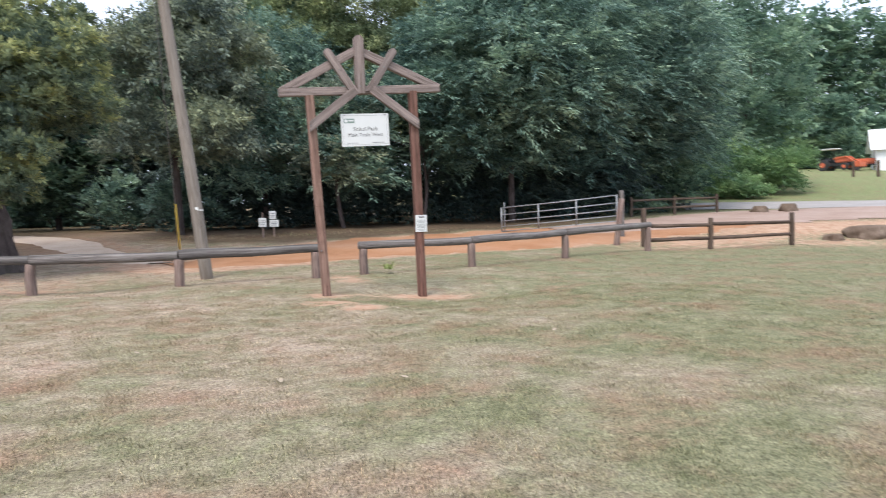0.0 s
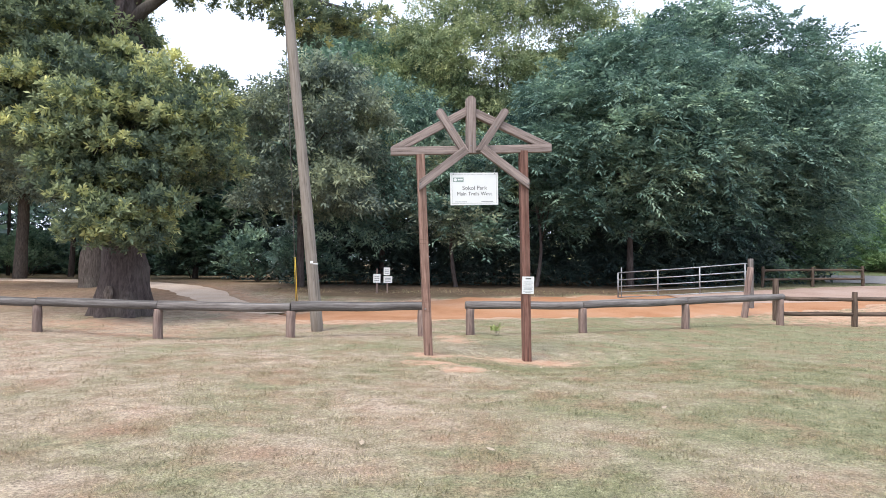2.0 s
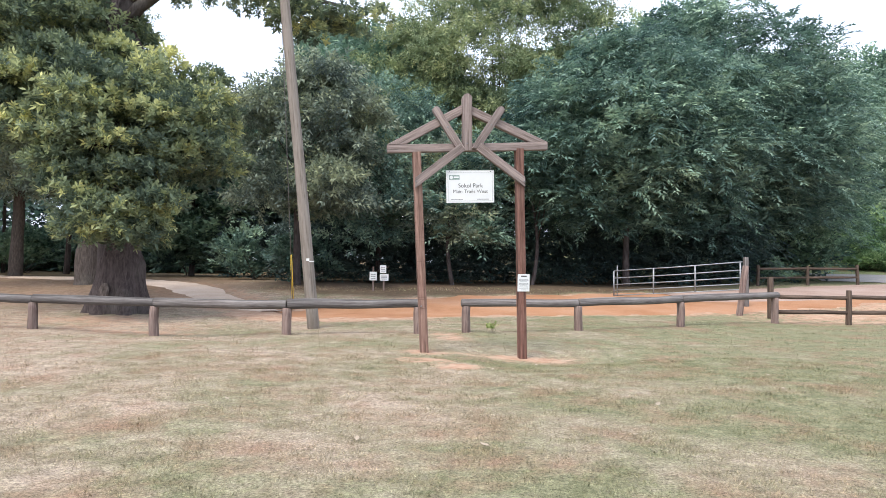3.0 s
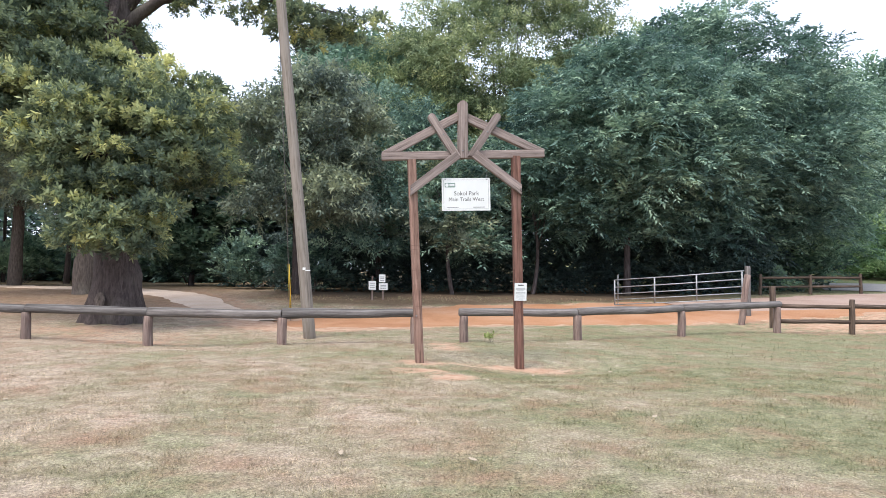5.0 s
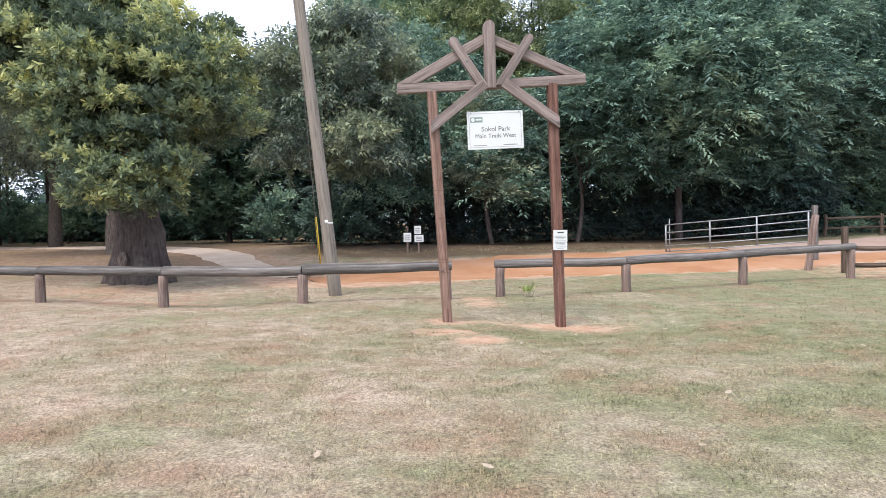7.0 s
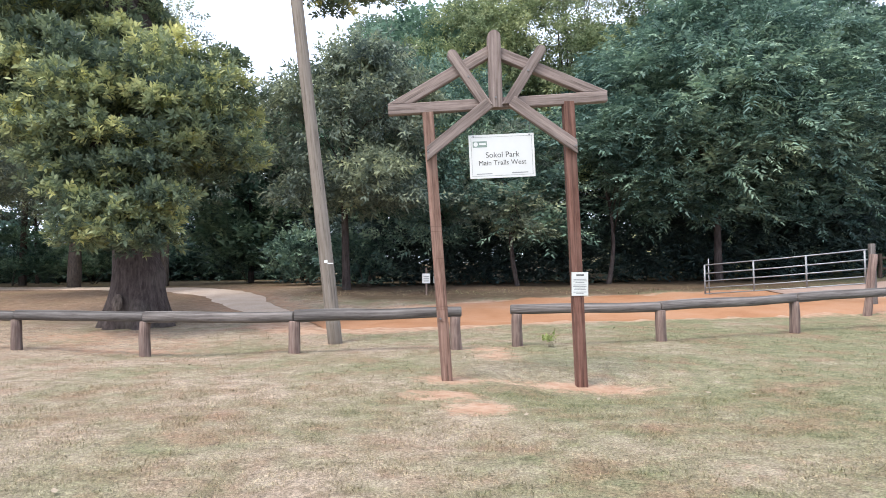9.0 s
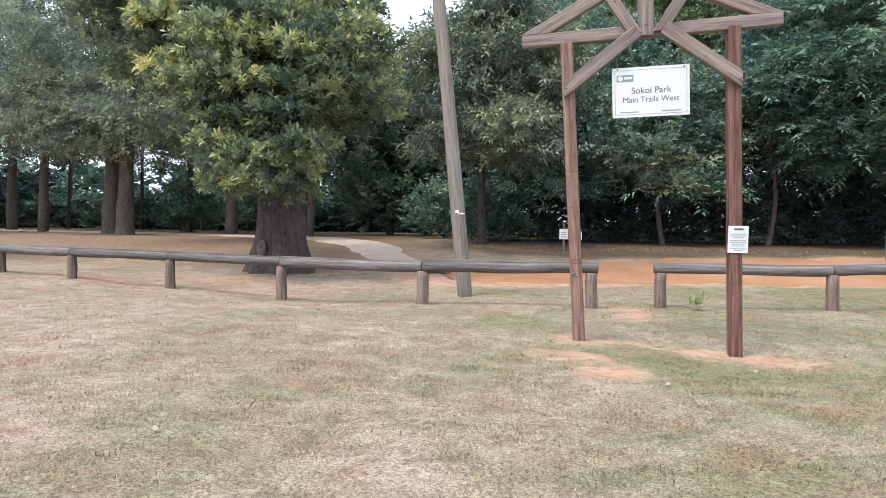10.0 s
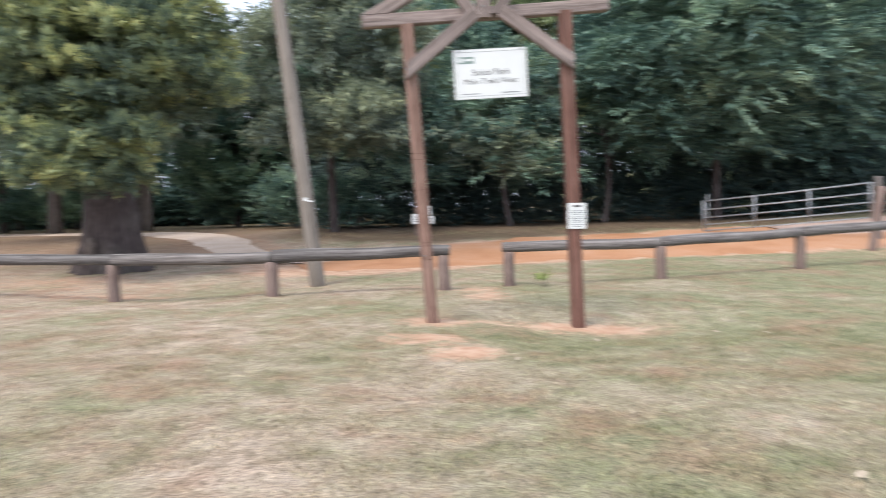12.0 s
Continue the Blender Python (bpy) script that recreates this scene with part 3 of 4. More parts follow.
for z in (0.82, 0.98, 1.02, 2.02, 2.09, 1.66):
    xc = -0.928 - 0.0618 * (z + 0.12)
    bm = bmesh.new()
    box_bm(xc - 0.0755, xc + 0.0755, -0.0745, 0.0745, z - 0.0022, z + 0.0022, bm=bm)
    bmesh.ops.rotate(bm, verts=bm.verts, cent=(xc, 0, z), matrix=Matrix.Rotation(radians(random.uniform(-7, 7)), 3, "Y"))
    part("wire_band", bm, M_RUST, gateway, "rusty wire mark round the post")

# hanging trail sign
sign = thing("trail_sign", GATE @ pose(-0.188, -0.055, 3.305, 0, -2.3, 0), "white rectangular trail sign hung from the gateway", "sign")
SW, SH = 0.437, 0.578
part("board", box_bm(-SW, SW, -0.008, 0.008, -SH, 0, 0.002), M_WHITE, sign, "white board with thin printed border")
bm = bmesh.new()
for x0, x1, z0, z1 in ((-SW + .03, SW - .03, -.034, -.03), (-SW + .03, SW - .03, -SH + .03, -SH + .034), (-SW + .03, -SW + .034, -SH + .034, -.034), (SW - .034, SW - .03, -SH + .034, -.034)):
    box_bm(x0, x1, -0.0098, -0.0082, z0, z1, bm=bm)
part("printed_border", bm, M_GREYINK, sign)
part("emblem", box_bm(-0.385, -0.195, -0.0098, -0.0082, -0.165, -0.085), M_GREENINK, sign, "grey-green emblem panel")
bm = bmesh.new()
box_bm(-0.30, -0.21, -0.0112, -0.0099, -0.135, -0.108, bm=bm)
bmesh.ops.create_circle(bm, cap_ends=True, segments=14, radius=0.03, matrix=Matrix.Translation((-0.345, -0.0108, -0.124)) @ Matrix.Rotation(radians(90), 4, "X"))
part("emblem_mark", bm, M_WHITE, sign)
text_part("lettering", "Sokol Park", 0.104, M_INK, sign, 0.005, -0.305, -0.0085)
text_part("lettering", "Main Trails West", 0.092, M_INK, sign, 0.0, -0.405, -0.0085)
bm = bmesh.new()
box_bm(-0.35, -0.14, -0.0098, -0.0082, -0.523, -0.513, bm=bm)
part("small_print", bm, M_GREYINK, sign)
part("small_print", box_bm(0.12, 0.34, -0.0098, -0.0082, -0.523, -0.511), M_GREYINK, sign)
for cx, top in ((-0.375, 0.115), (0.375, 0.135)):
    part("hanger", tube_bm([(cx, 0, -0.02), (cx * 1.01, -0.0, 0.05), (cx * 1.03, -0.01, top)], [0.004] * 3, 6), M_WIRE, sign, "thin wire hanger")
    bm = bmesh.new()
    bmesh.ops.create_cone(bm, cap_ends=True, segments=10, radius1=0.01, radius2=0.01, depth=0.006, matrix=Matrix.Translation((cx, -0.011, -0.022)) @ Matrix.Rotation(radians(90), 4, "X"))
    part("grommet", bm, M_WIRE, sign)

# paper notice on the post
notice = thing("notice", GATE @ pose(0.853, -0.079, 1.298, 0, 0, 0), "small white printed notice fixed to the gateway post", "notice")
part("board", box_bm(-0.112, 0.112, -0.006, 0.002, -0.158, 0.158, 0.001), M_WHITE, notice)
bm = bmesh.new()
for i, (w, g) in enumerate(((.085, 0), (.09, 0), (.06, 0), (.088, .012), (.09, .012), (.07, .012), (.08, .012), (.09, .024), (.05, .024))):
    box_bm(-w, w, -0.0075, -0.0062, 0.062 - i * 0.021 - g - 0.004, 0.062 - i * 0.021 - g + 0.004, bm=bm)
part("print_lines", bm, M_GREYINK, notice)
part("heading", box_bm(-0.05, 0.055, -0.0075, -0.0062, 0.108, 0.13), M_INK, notice, "dark printed heading")


# ---- log fences ----
def log_fence(feet, label, rail_height, overshoot, r=0.098):
    fence = thing("log_fence", drop(*feet[0]), label, "fence", "log fences")
    home = fence.matrix_world.inverted()
    tops = []
    for i, (x, y) in enumerate(feet):
        g = float(land(x, y))
        h = rail_height[i]
        log("post", home @ Vector((x + random.uniform(-.015, .015), y, g - 0.25)), home @ Vector((x, y, h - r * 0.8)), 0.112, 0.1, M_STUB, fence, 12, 0.16, steps=6)
        tops.append(Vector((x, y, h)))
    for i, (a, b) in enumerate(zip(tops, tops[1:])):
        way = (b - a).normalized()
        a2 = a - way * (overshoot if i == 0 else -0.004)
        b2 = b + way * (overshoot if i == len(tops) - 2 else -0.004)
        log("rail", home @ a2, home @ b2, r * random.uniform(0.95, 1.12), r * random.uniform(0.93, 1.05), M_LOG, fence, 16, 0.10, steps=14)
    return fence


log_fence(LEFT_FEET, "low barrier fence of weathered grey logs beside the track", [0.78, 0.76, 0.74, 0.70, 0.66, 0.67, 0.70], 0.12, 0.105)
log_fence(RIGHT_FEET, "low barrier fence of weathered grey logs beside the clay road", [0.70, 0.72, 0.79, 0.90], 0.12)


def rail_fence(feet, heights, levels, label, first=0, thick=0.062):
    fence = thing("rail_fence", drop(*feet[0]), label, "fence", "split rail fences")
    home = fence.matrix_world.inverted()
    for i, ((x, y), h) in enumerate(zip(feet, heights)):
        g = float(land(x, y))
        if i >= first:
            log("post", home @ Vector((x, y, g - 0.2)), home @ Vector((x + random.uniform(-.03, .03), y, g + h)), 0.085, 0.075, M_DARKWOOD, fence, 10, 0.2, steps=5)
    for (xa, ya), (xb, yb) in zip(feet, feet[1:]):
        for lv in levels:
            log("rail", home @ Vector((xa, ya, float(land(xa, ya)) + lv)), home @ Vector((xb, yb, float(land(xb, yb)) + lv * random.uniform(.93, 1.03))), thick, thick * 0.9, M_DARKWOOD, fence, 9, 0.22, steps=9, bow=random.uniform(-.04, .04))
    return fence


rail_fence([(9.62, 7.98), (11.55, 7.62), (14.4, 7.45)], [0.9, 1.02, 1.08], [0.82, 0.36], "dark two-rail wooden fence beside the gravel apron", 1)
rail_fence([(15.6, 21.6), (18.3, 21.9), (21.0, 22.1)], [1.05, 1.0, 1.05], [0.85, 0.4], "dark two-rail wooden fence before the wood")


def lone_post(foot, top, r, label, material=M_DARKWOOD, name="wooden_post"):
    post = thing(name, drop(*foot), label, "post")
    home = post.matrix_world.inverted()
    log("shaft", home @ Vector(drop(*foot, -0.25)), home @ Vector(top), r, r * 0.9, material, post, 12, 0.14, steps=7)
    return post


lone_post((9.55, 10.5), (9.85, 10.55, 1.82), 0.115, "leaning weathered wooden post beside the metal gate", M_STUB)
lone_post((10.1, 9.4), (10.1, 9.4, 1.45), 0.10, "dark upright wooden post by the fence corner")


# ---- metal farm gate ----
def farm_gate():
    a, b = Vector((6.50, 14.85, 0.665)), Vector((10.45, 12.12, 1.0))
    gate = thing("farm_gate", (10.5, 12.12, float(land(10.5, 12.12))), "closed galvanised tubular steel farm gate with five bars", "gate")
    home = gate.matrix_world.inverted()
    up = 0.98
    for k, lv in enumerate((0.0, 0.2, 0.43, 0.69, up)):
        part("bar", tube_bm([home @ (a + Vector((0, 0, lv))), home @ ((a + b) / 2 + Vector((0, 0, lv - 0.01))), home @ (b + Vector((0, 0, lv * 1.02)))], [0.02] * 3, 8), M_STEEL, gate, smooth=True)
    for t in (0.0, 0.33, 0.655, 0.985):
        p = a.lerp(b, t)
        part("upright", tube_bm([home @ p, home @ (p + Vector((0, 0, up)))], [0.03, 0.03], 8), M_STEEL, gate, smooth=True)
    p = a + Vector((0.12, -0.05, 0))
    part("drop_rod", tube_bm([home @ (p + Vector((0, 0, -0.05))), home @ (p + Vector((0, 0, 1.2)))], [0.018, 0.018], 8), M_STEEL, gate, "upright steel drop rod", True)
    part("wheel_foot", tube_bm([home @ Vector(drop(a.x, a.y)), home @ a], [0.03, 0.03], 8), M_STEEL, gate)
    hp = Vector((10.55, 12.08, 0))
    log("hinge_post", home @ Vector((hp.x, hp.y, 0.2)), home @ Vector((hp.x, hp.y, 2.17)), 0.1, 0.095, M_LOG, gate, 12, 0.12, label="grey wooden hinge post")


farm_gate()


# ---- utility pole and its guy wire ----
pole = thing("utility_pole", drop(-3.73, 4.78), "tall leaning weathered grey wooden utility pole", "utility pole")
foot = Vector(drop(-3.73, 4.78))
LEAN = Vector((-0.110, 0.0, 1.0))
log("shaft", (0, 0, -0.3), LEAN * 12.0, 0.152, 0.11, M_POLE, pole, 18, 0.03, steps=16)
part("tag", box_bm(-0.035, 0.035, -0.155, -0.143, -0.03, 0.03), M_WHITE, pole, "small white tag").location = LEAN * 1.72
part("staple", box_bm(-0.02, 0.10, -0.153, -0.141, -0.012, 0.012), M_WHITE, pole).location = LEAN * 1.68 + Vector((0.05, 0, 0))
anchor, high = Vector(drop(-5.46, 10.6)), foot + LEAN * 10.5
guy = thing("guy_wire", anchor, "thin steel guy wire with bright yellow guard", "guy wire")
part("wire", tube_bm([(0, 0, -0.1), high - anchor], [0.011, 0.011], 6), M_WIRE, guy)
gway = (high - anchor).normalized()
part("guard", tube_bm([gway * 0.05, gway * 1.1, gway * 2.1], [0.034, 0.034, 0.03], 10), M_YELLOW, guy, "yellow plastic guard sleeve", True)


# ---- small trail signs at the edge of the wood ----
def small_sign(x, y, boards, height, label):
    g = float(land(x, y))
    sg = thing("trail_marker", (x, y, g), label, "sign", "trail markers")
    part("post", box_bm(-0.035, 0.035, -0.02, 0.02, -0.15, height, 0.004), M_STUB, sg)
    for bx, z0, z1, w in boards:
        board = part("board", box_bm(bx - w, bx + w, -0.032, -0.021, z0, z1, 0.002), M_WHITE, sg, "white printed board")
        bm = bmesh.new()
        for i in range(3):
            zz = z0 + (z1 - z0) * (0.25 + 0.22 * i)
            box_bm(bx - w * 0.65, bx + w * 0.65, -0.0345, -0.0325, zz - 0.018, zz + 0.012, bm=bm)
        part("print", bm, M_GREYINK, board)


small_sign(-3.25, 15.9, [(0, 0.42, 0.78, 0.15)], 1.0, "white trail marker sign on a thin post by the trees")
small_sign(-2.82, 16.0, [(-0.03, 0.72, 1.04, 0.13), (0.02, 0.40, 0.68, 0.18)], 1.0, "white double trail marker sign on a thin post by the trees")


# ---- rocks ----
def rock(x, y, sx, sy, sz, seed, label, turn=0):
    g = float(land(x, y))
    bm = bmesh.new()
    bmesh.ops.create_icosphere(bm, subdivisions=4, radius=1)
    for v in bm.verts:
        p = v.co.copy()
        k = 1 + 0.28 * noise.noise(p * 1.1 + Vector((seed, 0, 0))) + 0.12 * noise.noise(p * 3.1 + Vector((seed, 5, 0))) + 0.04 * noise.noise(p * 9 + Vector((seed, 9, 0)))
        p *= k
        p.z = max(-0.35, min(0.72, p.z))
        v.co = Matrix.Rotation(radians(turn), 3, "Z") @ Vector((p.x * sx, p.y * sy, p.z * sz))
    ob = part("boulder", bm, M_ROCK, None, "", True)
    ob.location = (x, y, g)
    return tagged(ob, label, "boulder", "boulders by the road")


rock(18.7, 8.8, 1.0, 0.7, 0.5, 3, "broad flat tan sandstone boulder on bare clay", 10)
rock(16.9, 8.5, 0.38, 0.3, 0.3, 7, "small tan sandstone rock beside a larger boulder")
rock(22.6, 20.6, 0.45, 0.4, 0.52, 12, "rounded tan boulder by the rail fence")
rock(24.0, 20.2, 0.55, 0.45, 0.62, 17, "pale tan boulder by the rail fence", 30)


# ---- trees ----
def unit(v):
    return v / np.maximum(np.linalg.norm(v, axis=-1, keepdims=True), 1e-9)


def sprays(points, ways, age, rs, leaves, stem, leaf, width, spread, droop, whorl=False, broad=False):
    """Corners, faces and tones of leafy sprays: each a row of pointed leaves on both sides of a bent stem, paler towards its young tip."""
    n, k = len(points), leaves
    ways = unit(ways)
    t = (np.arange(k) + 0.6) / k
    side = unit(np.cross(ways, np.array([0.0, 0, 1]) + 0.25 * rs.randn(n, 3)))
    up = unit(np.cross(side, ways))
    size = (0.65 + 0.7 * rs.rand(n))[:, None, None]
    base = points[:, None] + ways[:, None] * (t[None, :, None] * stem) * size
    base[..., 2] -= droop * stem * (t[None] ** 2) * size[..., 0]
    sign = np.where(np.arange(k) % 2 == 0, 1.0, -1.0)[None, :, None]
    angle = spread * (0.75 + 0.5 * rs.rand(n, k))[..., None] * np.where(np.arange(k) == k - 1, 0.15, 1.0)[None, :, None]
    if whorl:
        turn = (np.arange(k) * 2.4)[None, :, None] + 6.283 * rs.rand(n, 1, 1)
        out = side[:, None] * np.cos(turn) + up[:, None] * np.sin(turn)
    else:
        out = side[:, None] * sign
    d = ways[:, None] * np.cos(angle) + out * np.sin(angle) + up[:, None] * (0.22 * rs.randn(n, k))[..., None]
    d[..., 2] -= droop * (0.4 + 0.6 * t[None])
    d = unit(d)
    flat = unit(np.cross(d, up[:, None] + 0.45 * rs.randn(n, k, 3)))
    ln = leaf * (0.7 + 0.55 * rs.rand(n, k))[..., None] * size
    wd = flat * width * (0.75 + 0.5 * rs.rand(n, k))[..., None] * size
    sag = np.array([0, 0, -0.10]) * ln
    tone = np.clip(0.42 + 0.2 * age[:, None] + 0.17 * rs.randn(n, 1) + 0.08 * rs.randn(n, k) + 0.16 * (t[None] - 0.4), 0, 1)
    if broad:
        mid = base + d * ln * 0.45
        v = np.stack([base, mid + wd, base + d * ln + sag, mid - wd], 2).reshape(-1, 3)
        return v, np.arange(len(v)).reshape(-1, 4), tone
    low = base + d * ln * 0.22
    v = np.stack([low + wd * 1.1, base + d * ln + sag, low - wd * 1.1], 2).reshape(-1, 3)
    return v, np.arange(len(v)).reshape(-1, 3), tone


def clump_points(blobs, per, rs, up_bias=0.35, fill=0.25, dome=False):
    """Points and outward ways on and in flattened clumps. blobs: rows of x, y, z, radius."""
    pts, ways, age = [], [], []
    for x, y, z, r in blobs:
        n = max(3, int(per * r * r))
        d = unit(rs.randn(n, 3))
        d[:, 2] = np.abs(d[:, 2]) - 0.12 if dome else np.where(d[:, 2] < -0.2, -d[:, 2] * 0.8, d[:, 2])
        d = unit(d)
        rad = r * np.where(rs.rand(n) < fill, rs.rand(n) ** 0.5, 0.85 + 0.25 * rs.rand(n))
        pts.append(np.array([x, y, z]) + d * rad[:, None] * np.array([1, 1, 0.5 if dome else 0.62]))
        ways.append(d + np.array([0, 0, up_bias]) + 0.35 * rs.randn(n, 3))
        age.append(np.full(n, rs.randn()))
    return np.concatenate(pts), np.concatenate(ways), np.concatenate(age)


def crown_blobs(parts, rs):
    """Clumps spread through ellipsoids. parts: rows of centre, radii, count, clump radius."""
    out = []
    for c, r, n, size in parts:
        d = unit(rs.randn(n, 3))
        f = rs.rand(n) ** 0.33
        f = 0.45 + 0.55 * f
        p = np.array(c) + d * f[:, None] * np.array(r)
        out.append(np.concatenate([p, size * (0.7 + 0.6 * rs.rand(n))[:, None]], 1))
    return np.concatenate(out)


KINDS = {
    "oak": dict(leaves=13, stem=0.22, leaf=0.16, width=0.031, spread=0.95, droop=0.03, whorl=True, broad=True),
    "dark": dict(leaves=18, stem=0.95, leaf=0.27, width=0.038, spread=1.05, droop=0.42),
    "mid": dict(leaves=12, stem=0.55, leaf=0.2, width=0.042, spread=0.95, droop=0.25),
    "far": dict(leaves=10, stem=0.95, leaf=0.40, width=0.10, spread=1.0, droop=0.15),
    "park": dict(leaves=13, stem=0.7, leaf=0.25, width=0.042, spread=1.0, droop=0.22, whorl=True),
    "distant": dict(leaves=8, stem=1.8, leaf=1.1, width=0.32, spread=1.0, droop=0.1),
    "weed": dict(leaves=6, stem=0.12, leaf=0.07, width=0.02, spread=1.0, droop=0.1, broad=True),
    "bush": dict(leaves=10, stem=0.4, leaf=0.2, width=0.06, spread=1.0, droop=0.1),
}


def tree(name, foot, trunk_top, r0, r1, parts, kind, leaves, per, seed, label, bark=None, limbs=6, up=0.35, flare=None, category="tree", fill=0.25, bend=0.0, floor=None, reach=3.2):
    rs = np.random.RandomState(seed)
    g = float(land(*foot))
    root = thing(name, (foot[0], foot[1], g), label, category)
    o = np.array([foot[0], foot[1], g])
    blobs = crown_blobs(parts, rs)
    if floor is not None:
        blobs = blobs[blobs[:, 2] > floor]
    top = np.array(trunk_top) - o
    pts, rad = [], []
    for i in range(12):
        t = i / 11
        pts.append((top[0] * t + bend * math.sin(3.1 * t), top[1] * t + 0.3 * bend * math.sin(4 * t), -0.25 + (top[2] + 0.25) * t))
        rad.append(r0 + (r1 - r0) * t ** 0.8)
    if flare:
        extra = [(0, 0, z) for z in (-0.25, -0.05, 0.12, 0.3, 0.5, 0.75, 1.05, 1.4)]
        pts = extra + [p for p in pts if p[2] > 1.6]
        rad = [r0] * len(extra) + [r0 + (r1 - r0) * (p[2] / top[2]) ** 0.8 for p in pts[len(extra):]]
    part("trunk", tube_bm(pts, rad, 28 if flare else 14, 0.16, seed * 1.7, flare), bark or M_BARK, root, "furrowed grey-brown trunk", True)
    close = np.hypot(blobs[:, 0] - trunk_top[0], blobs[:, 1] - trunk_top[1]) < reach
    order = [j for j in rs.permutation(len(blobs)) if close[j]][:limbs]
    for j in order:
        b = blobs[j, :3] - o
        t = 0.45 + 0.5 * rs.rand()
        i = min(range(len(pts)), key=lambda q: abs(pts[q][2] - t * top[2]))
        s = np.array(pts[i])
        m1 = s + (b - s) * 0.4 + np.array([0, 0, 0.25]) + 0.25 * rs.randn(3)
        m2 = s + (b - s) * 0.75 + 0.2 * rs.randn(3)
        k = rad[i] * 0.42
        part("limb", tube_bm([s, m1, m2, b], [k, k * 0.7, k * 0.45, k * 0.15], 8, 0.15, j), bark or M_BARK, root, smooth=True)
    p, w, age = clump_points(blobs, per, rs, up, 0.12 if kind == "dark" else fill, kind == "dark")
    v, f, tone = sprays(p - o, w, age, rs, **KINDS[kind])
    quads("crown", v, f, leaves, root, tone=tone)
    return root


def oak_tree():
    limbs_right = [((-6.2, 8.2, 9.7), (0.9, 1.0, 0.5), 9, 0.36), ((-4.7, 8.5, 9.2), (1.3, 1.1, 0.6), 18, 0.34), ((-8.4, 7.8, 9.7), (0.4, 0.8, 0.3), 5, 0.3), ((-3.2, 8.7, 9.2), (0.9, 1.0, 0.5), 10, 0.34), ((-6, 8.5, 11.2), (3.5, 1.6, 0.5), 16, 0.6)]
    crown = [((-10.3, 7.7, 5.9), (3.3, 2.9, 1.9), 115, 0.5), ((-8.3, 7.6, 5.2), (1.8, 2.0, 1.4), 36, 0.45), ((-13.2, 8.4, 8.2), (3.4, 3.2, 3.2), 105, 0.62), ((-11.8, 7.0, 7.4), (1.9, 2.0, 2.2), 48, 0.52), ((-14.6, 8.5, 12.5), (3.4, 3.5, 2.5), 26, 0.9),
             ((-9.4, 6.3, 3.1), (1.55, 1.3, 0.7), 28, 0.42), ((-9.7, 6.0, 4.9), (2.2, 1.0, 1.7), 46, 0.46), ((-9.5, 6.2, 2.3), (1.25, 0.9, 0.35), 18, 0.4)] + limbs_right
    tree("oak_tree", (-10.3, 8.5), (-10.7, 8.7, 11.5), 0.68, 0.36, crown, "oak", L_OAK, 165, 4, "massive old oak with a flared trunk and yellow-tipped leaves", M_OAKBARK, 12, 0.55, (7, 0.85, 1.9), floor=1.95, reach=2.2)
    root = bpy.data.objects["oak_tree"]
    for pts, r in (([(-0.3, 0.1, 8.7), (0.3, 0.0, 9.4), (1.1, -0.2, 9.85), (2.4, -0.4, 10.05), (3.8, -0.4, 9.95), (5.2, -0.1, 9.85), (7.0, 0.1, 9.5)], 0.22), ([(2.4, -0.4, 10.05), (3.2, -0.6, 10.5), (4.6, -0.4, 10.9)], 0.1)):
        part("limb", tube_bm(pts, [r * (1 - 0.8 * i / (len(pts) - 1)) for i in range(len(pts))], 10, 0.15, 3), M_OAKBARK, root, "long dark overhanging limb", True)
    bm = bmesh.new()
    bmesh.ops.create_uvsphere(bm, u_segments=20, v_segments=12, radius=1, matrix=Matrix.Translation((-0.08, -0.83, 0.66)) @ Matrix.Rotation(radians(-10), 4, "X") @ Matrix.Diagonal((0.15, 0.05, 0.24, 1)))
    for v in bm.verts:
        v.co += Vector((noise.noise(v.co * 6), noise.noise(v.co * 6 + Vector((3, 0, 0))), 0)) * 0.02
    part("scar", bm, M_BARK, root, "pale healed scar on the trunk", True)


oak_tree()

# the wood behind the clay road
tree("broadleaf_tree", (8.9, 21.5), (8.9, 21.5, 8), 0.2, 0.08, [((9.0, 20.8, 8.2), (5.2, 3.6, 4.8), 84, 1.15), ((8.6, 18.4, 7.9), (4.8, 1.6, 2.3), 40, 0.95), ((7.2, 20.6, 4.6), (3.0, 1.4, 1.4), 18, 0.85), ((11.4, 21.0, 4.6), (3.0, 1.4, 1.5), 18, 0.85)], "dark", L_DARK, 38, 11, "dense dark green tree with drooping feathery leaves", bark=M_OAKBARK, limbs=7, up=0.1, floor=3.5)
tree("broadleaf_tree", (15.6, 26.5), (15.6, 26.5, 10), 0.25, 0.1, [((15.8, 25.6, 9.8), (7.2, 4.6, 6.4), 120, 1.4), ((15.4, 22.8, 9.0), (6.2, 1.8, 3.2), 48, 1.15), ((13.8, 25.0, 4.8), (3.4, 1.6, 2.0), 20, 1.0), ((18.2, 25.6, 4.6), (3.2, 1.6, 2.0), 18, 1.0)], "dark", L_DARK, 30, 12, "dense dark green tree with drooping feathery leaves", bark=M_OAKBARK, limbs=7, up=0.1, floor=3.3)
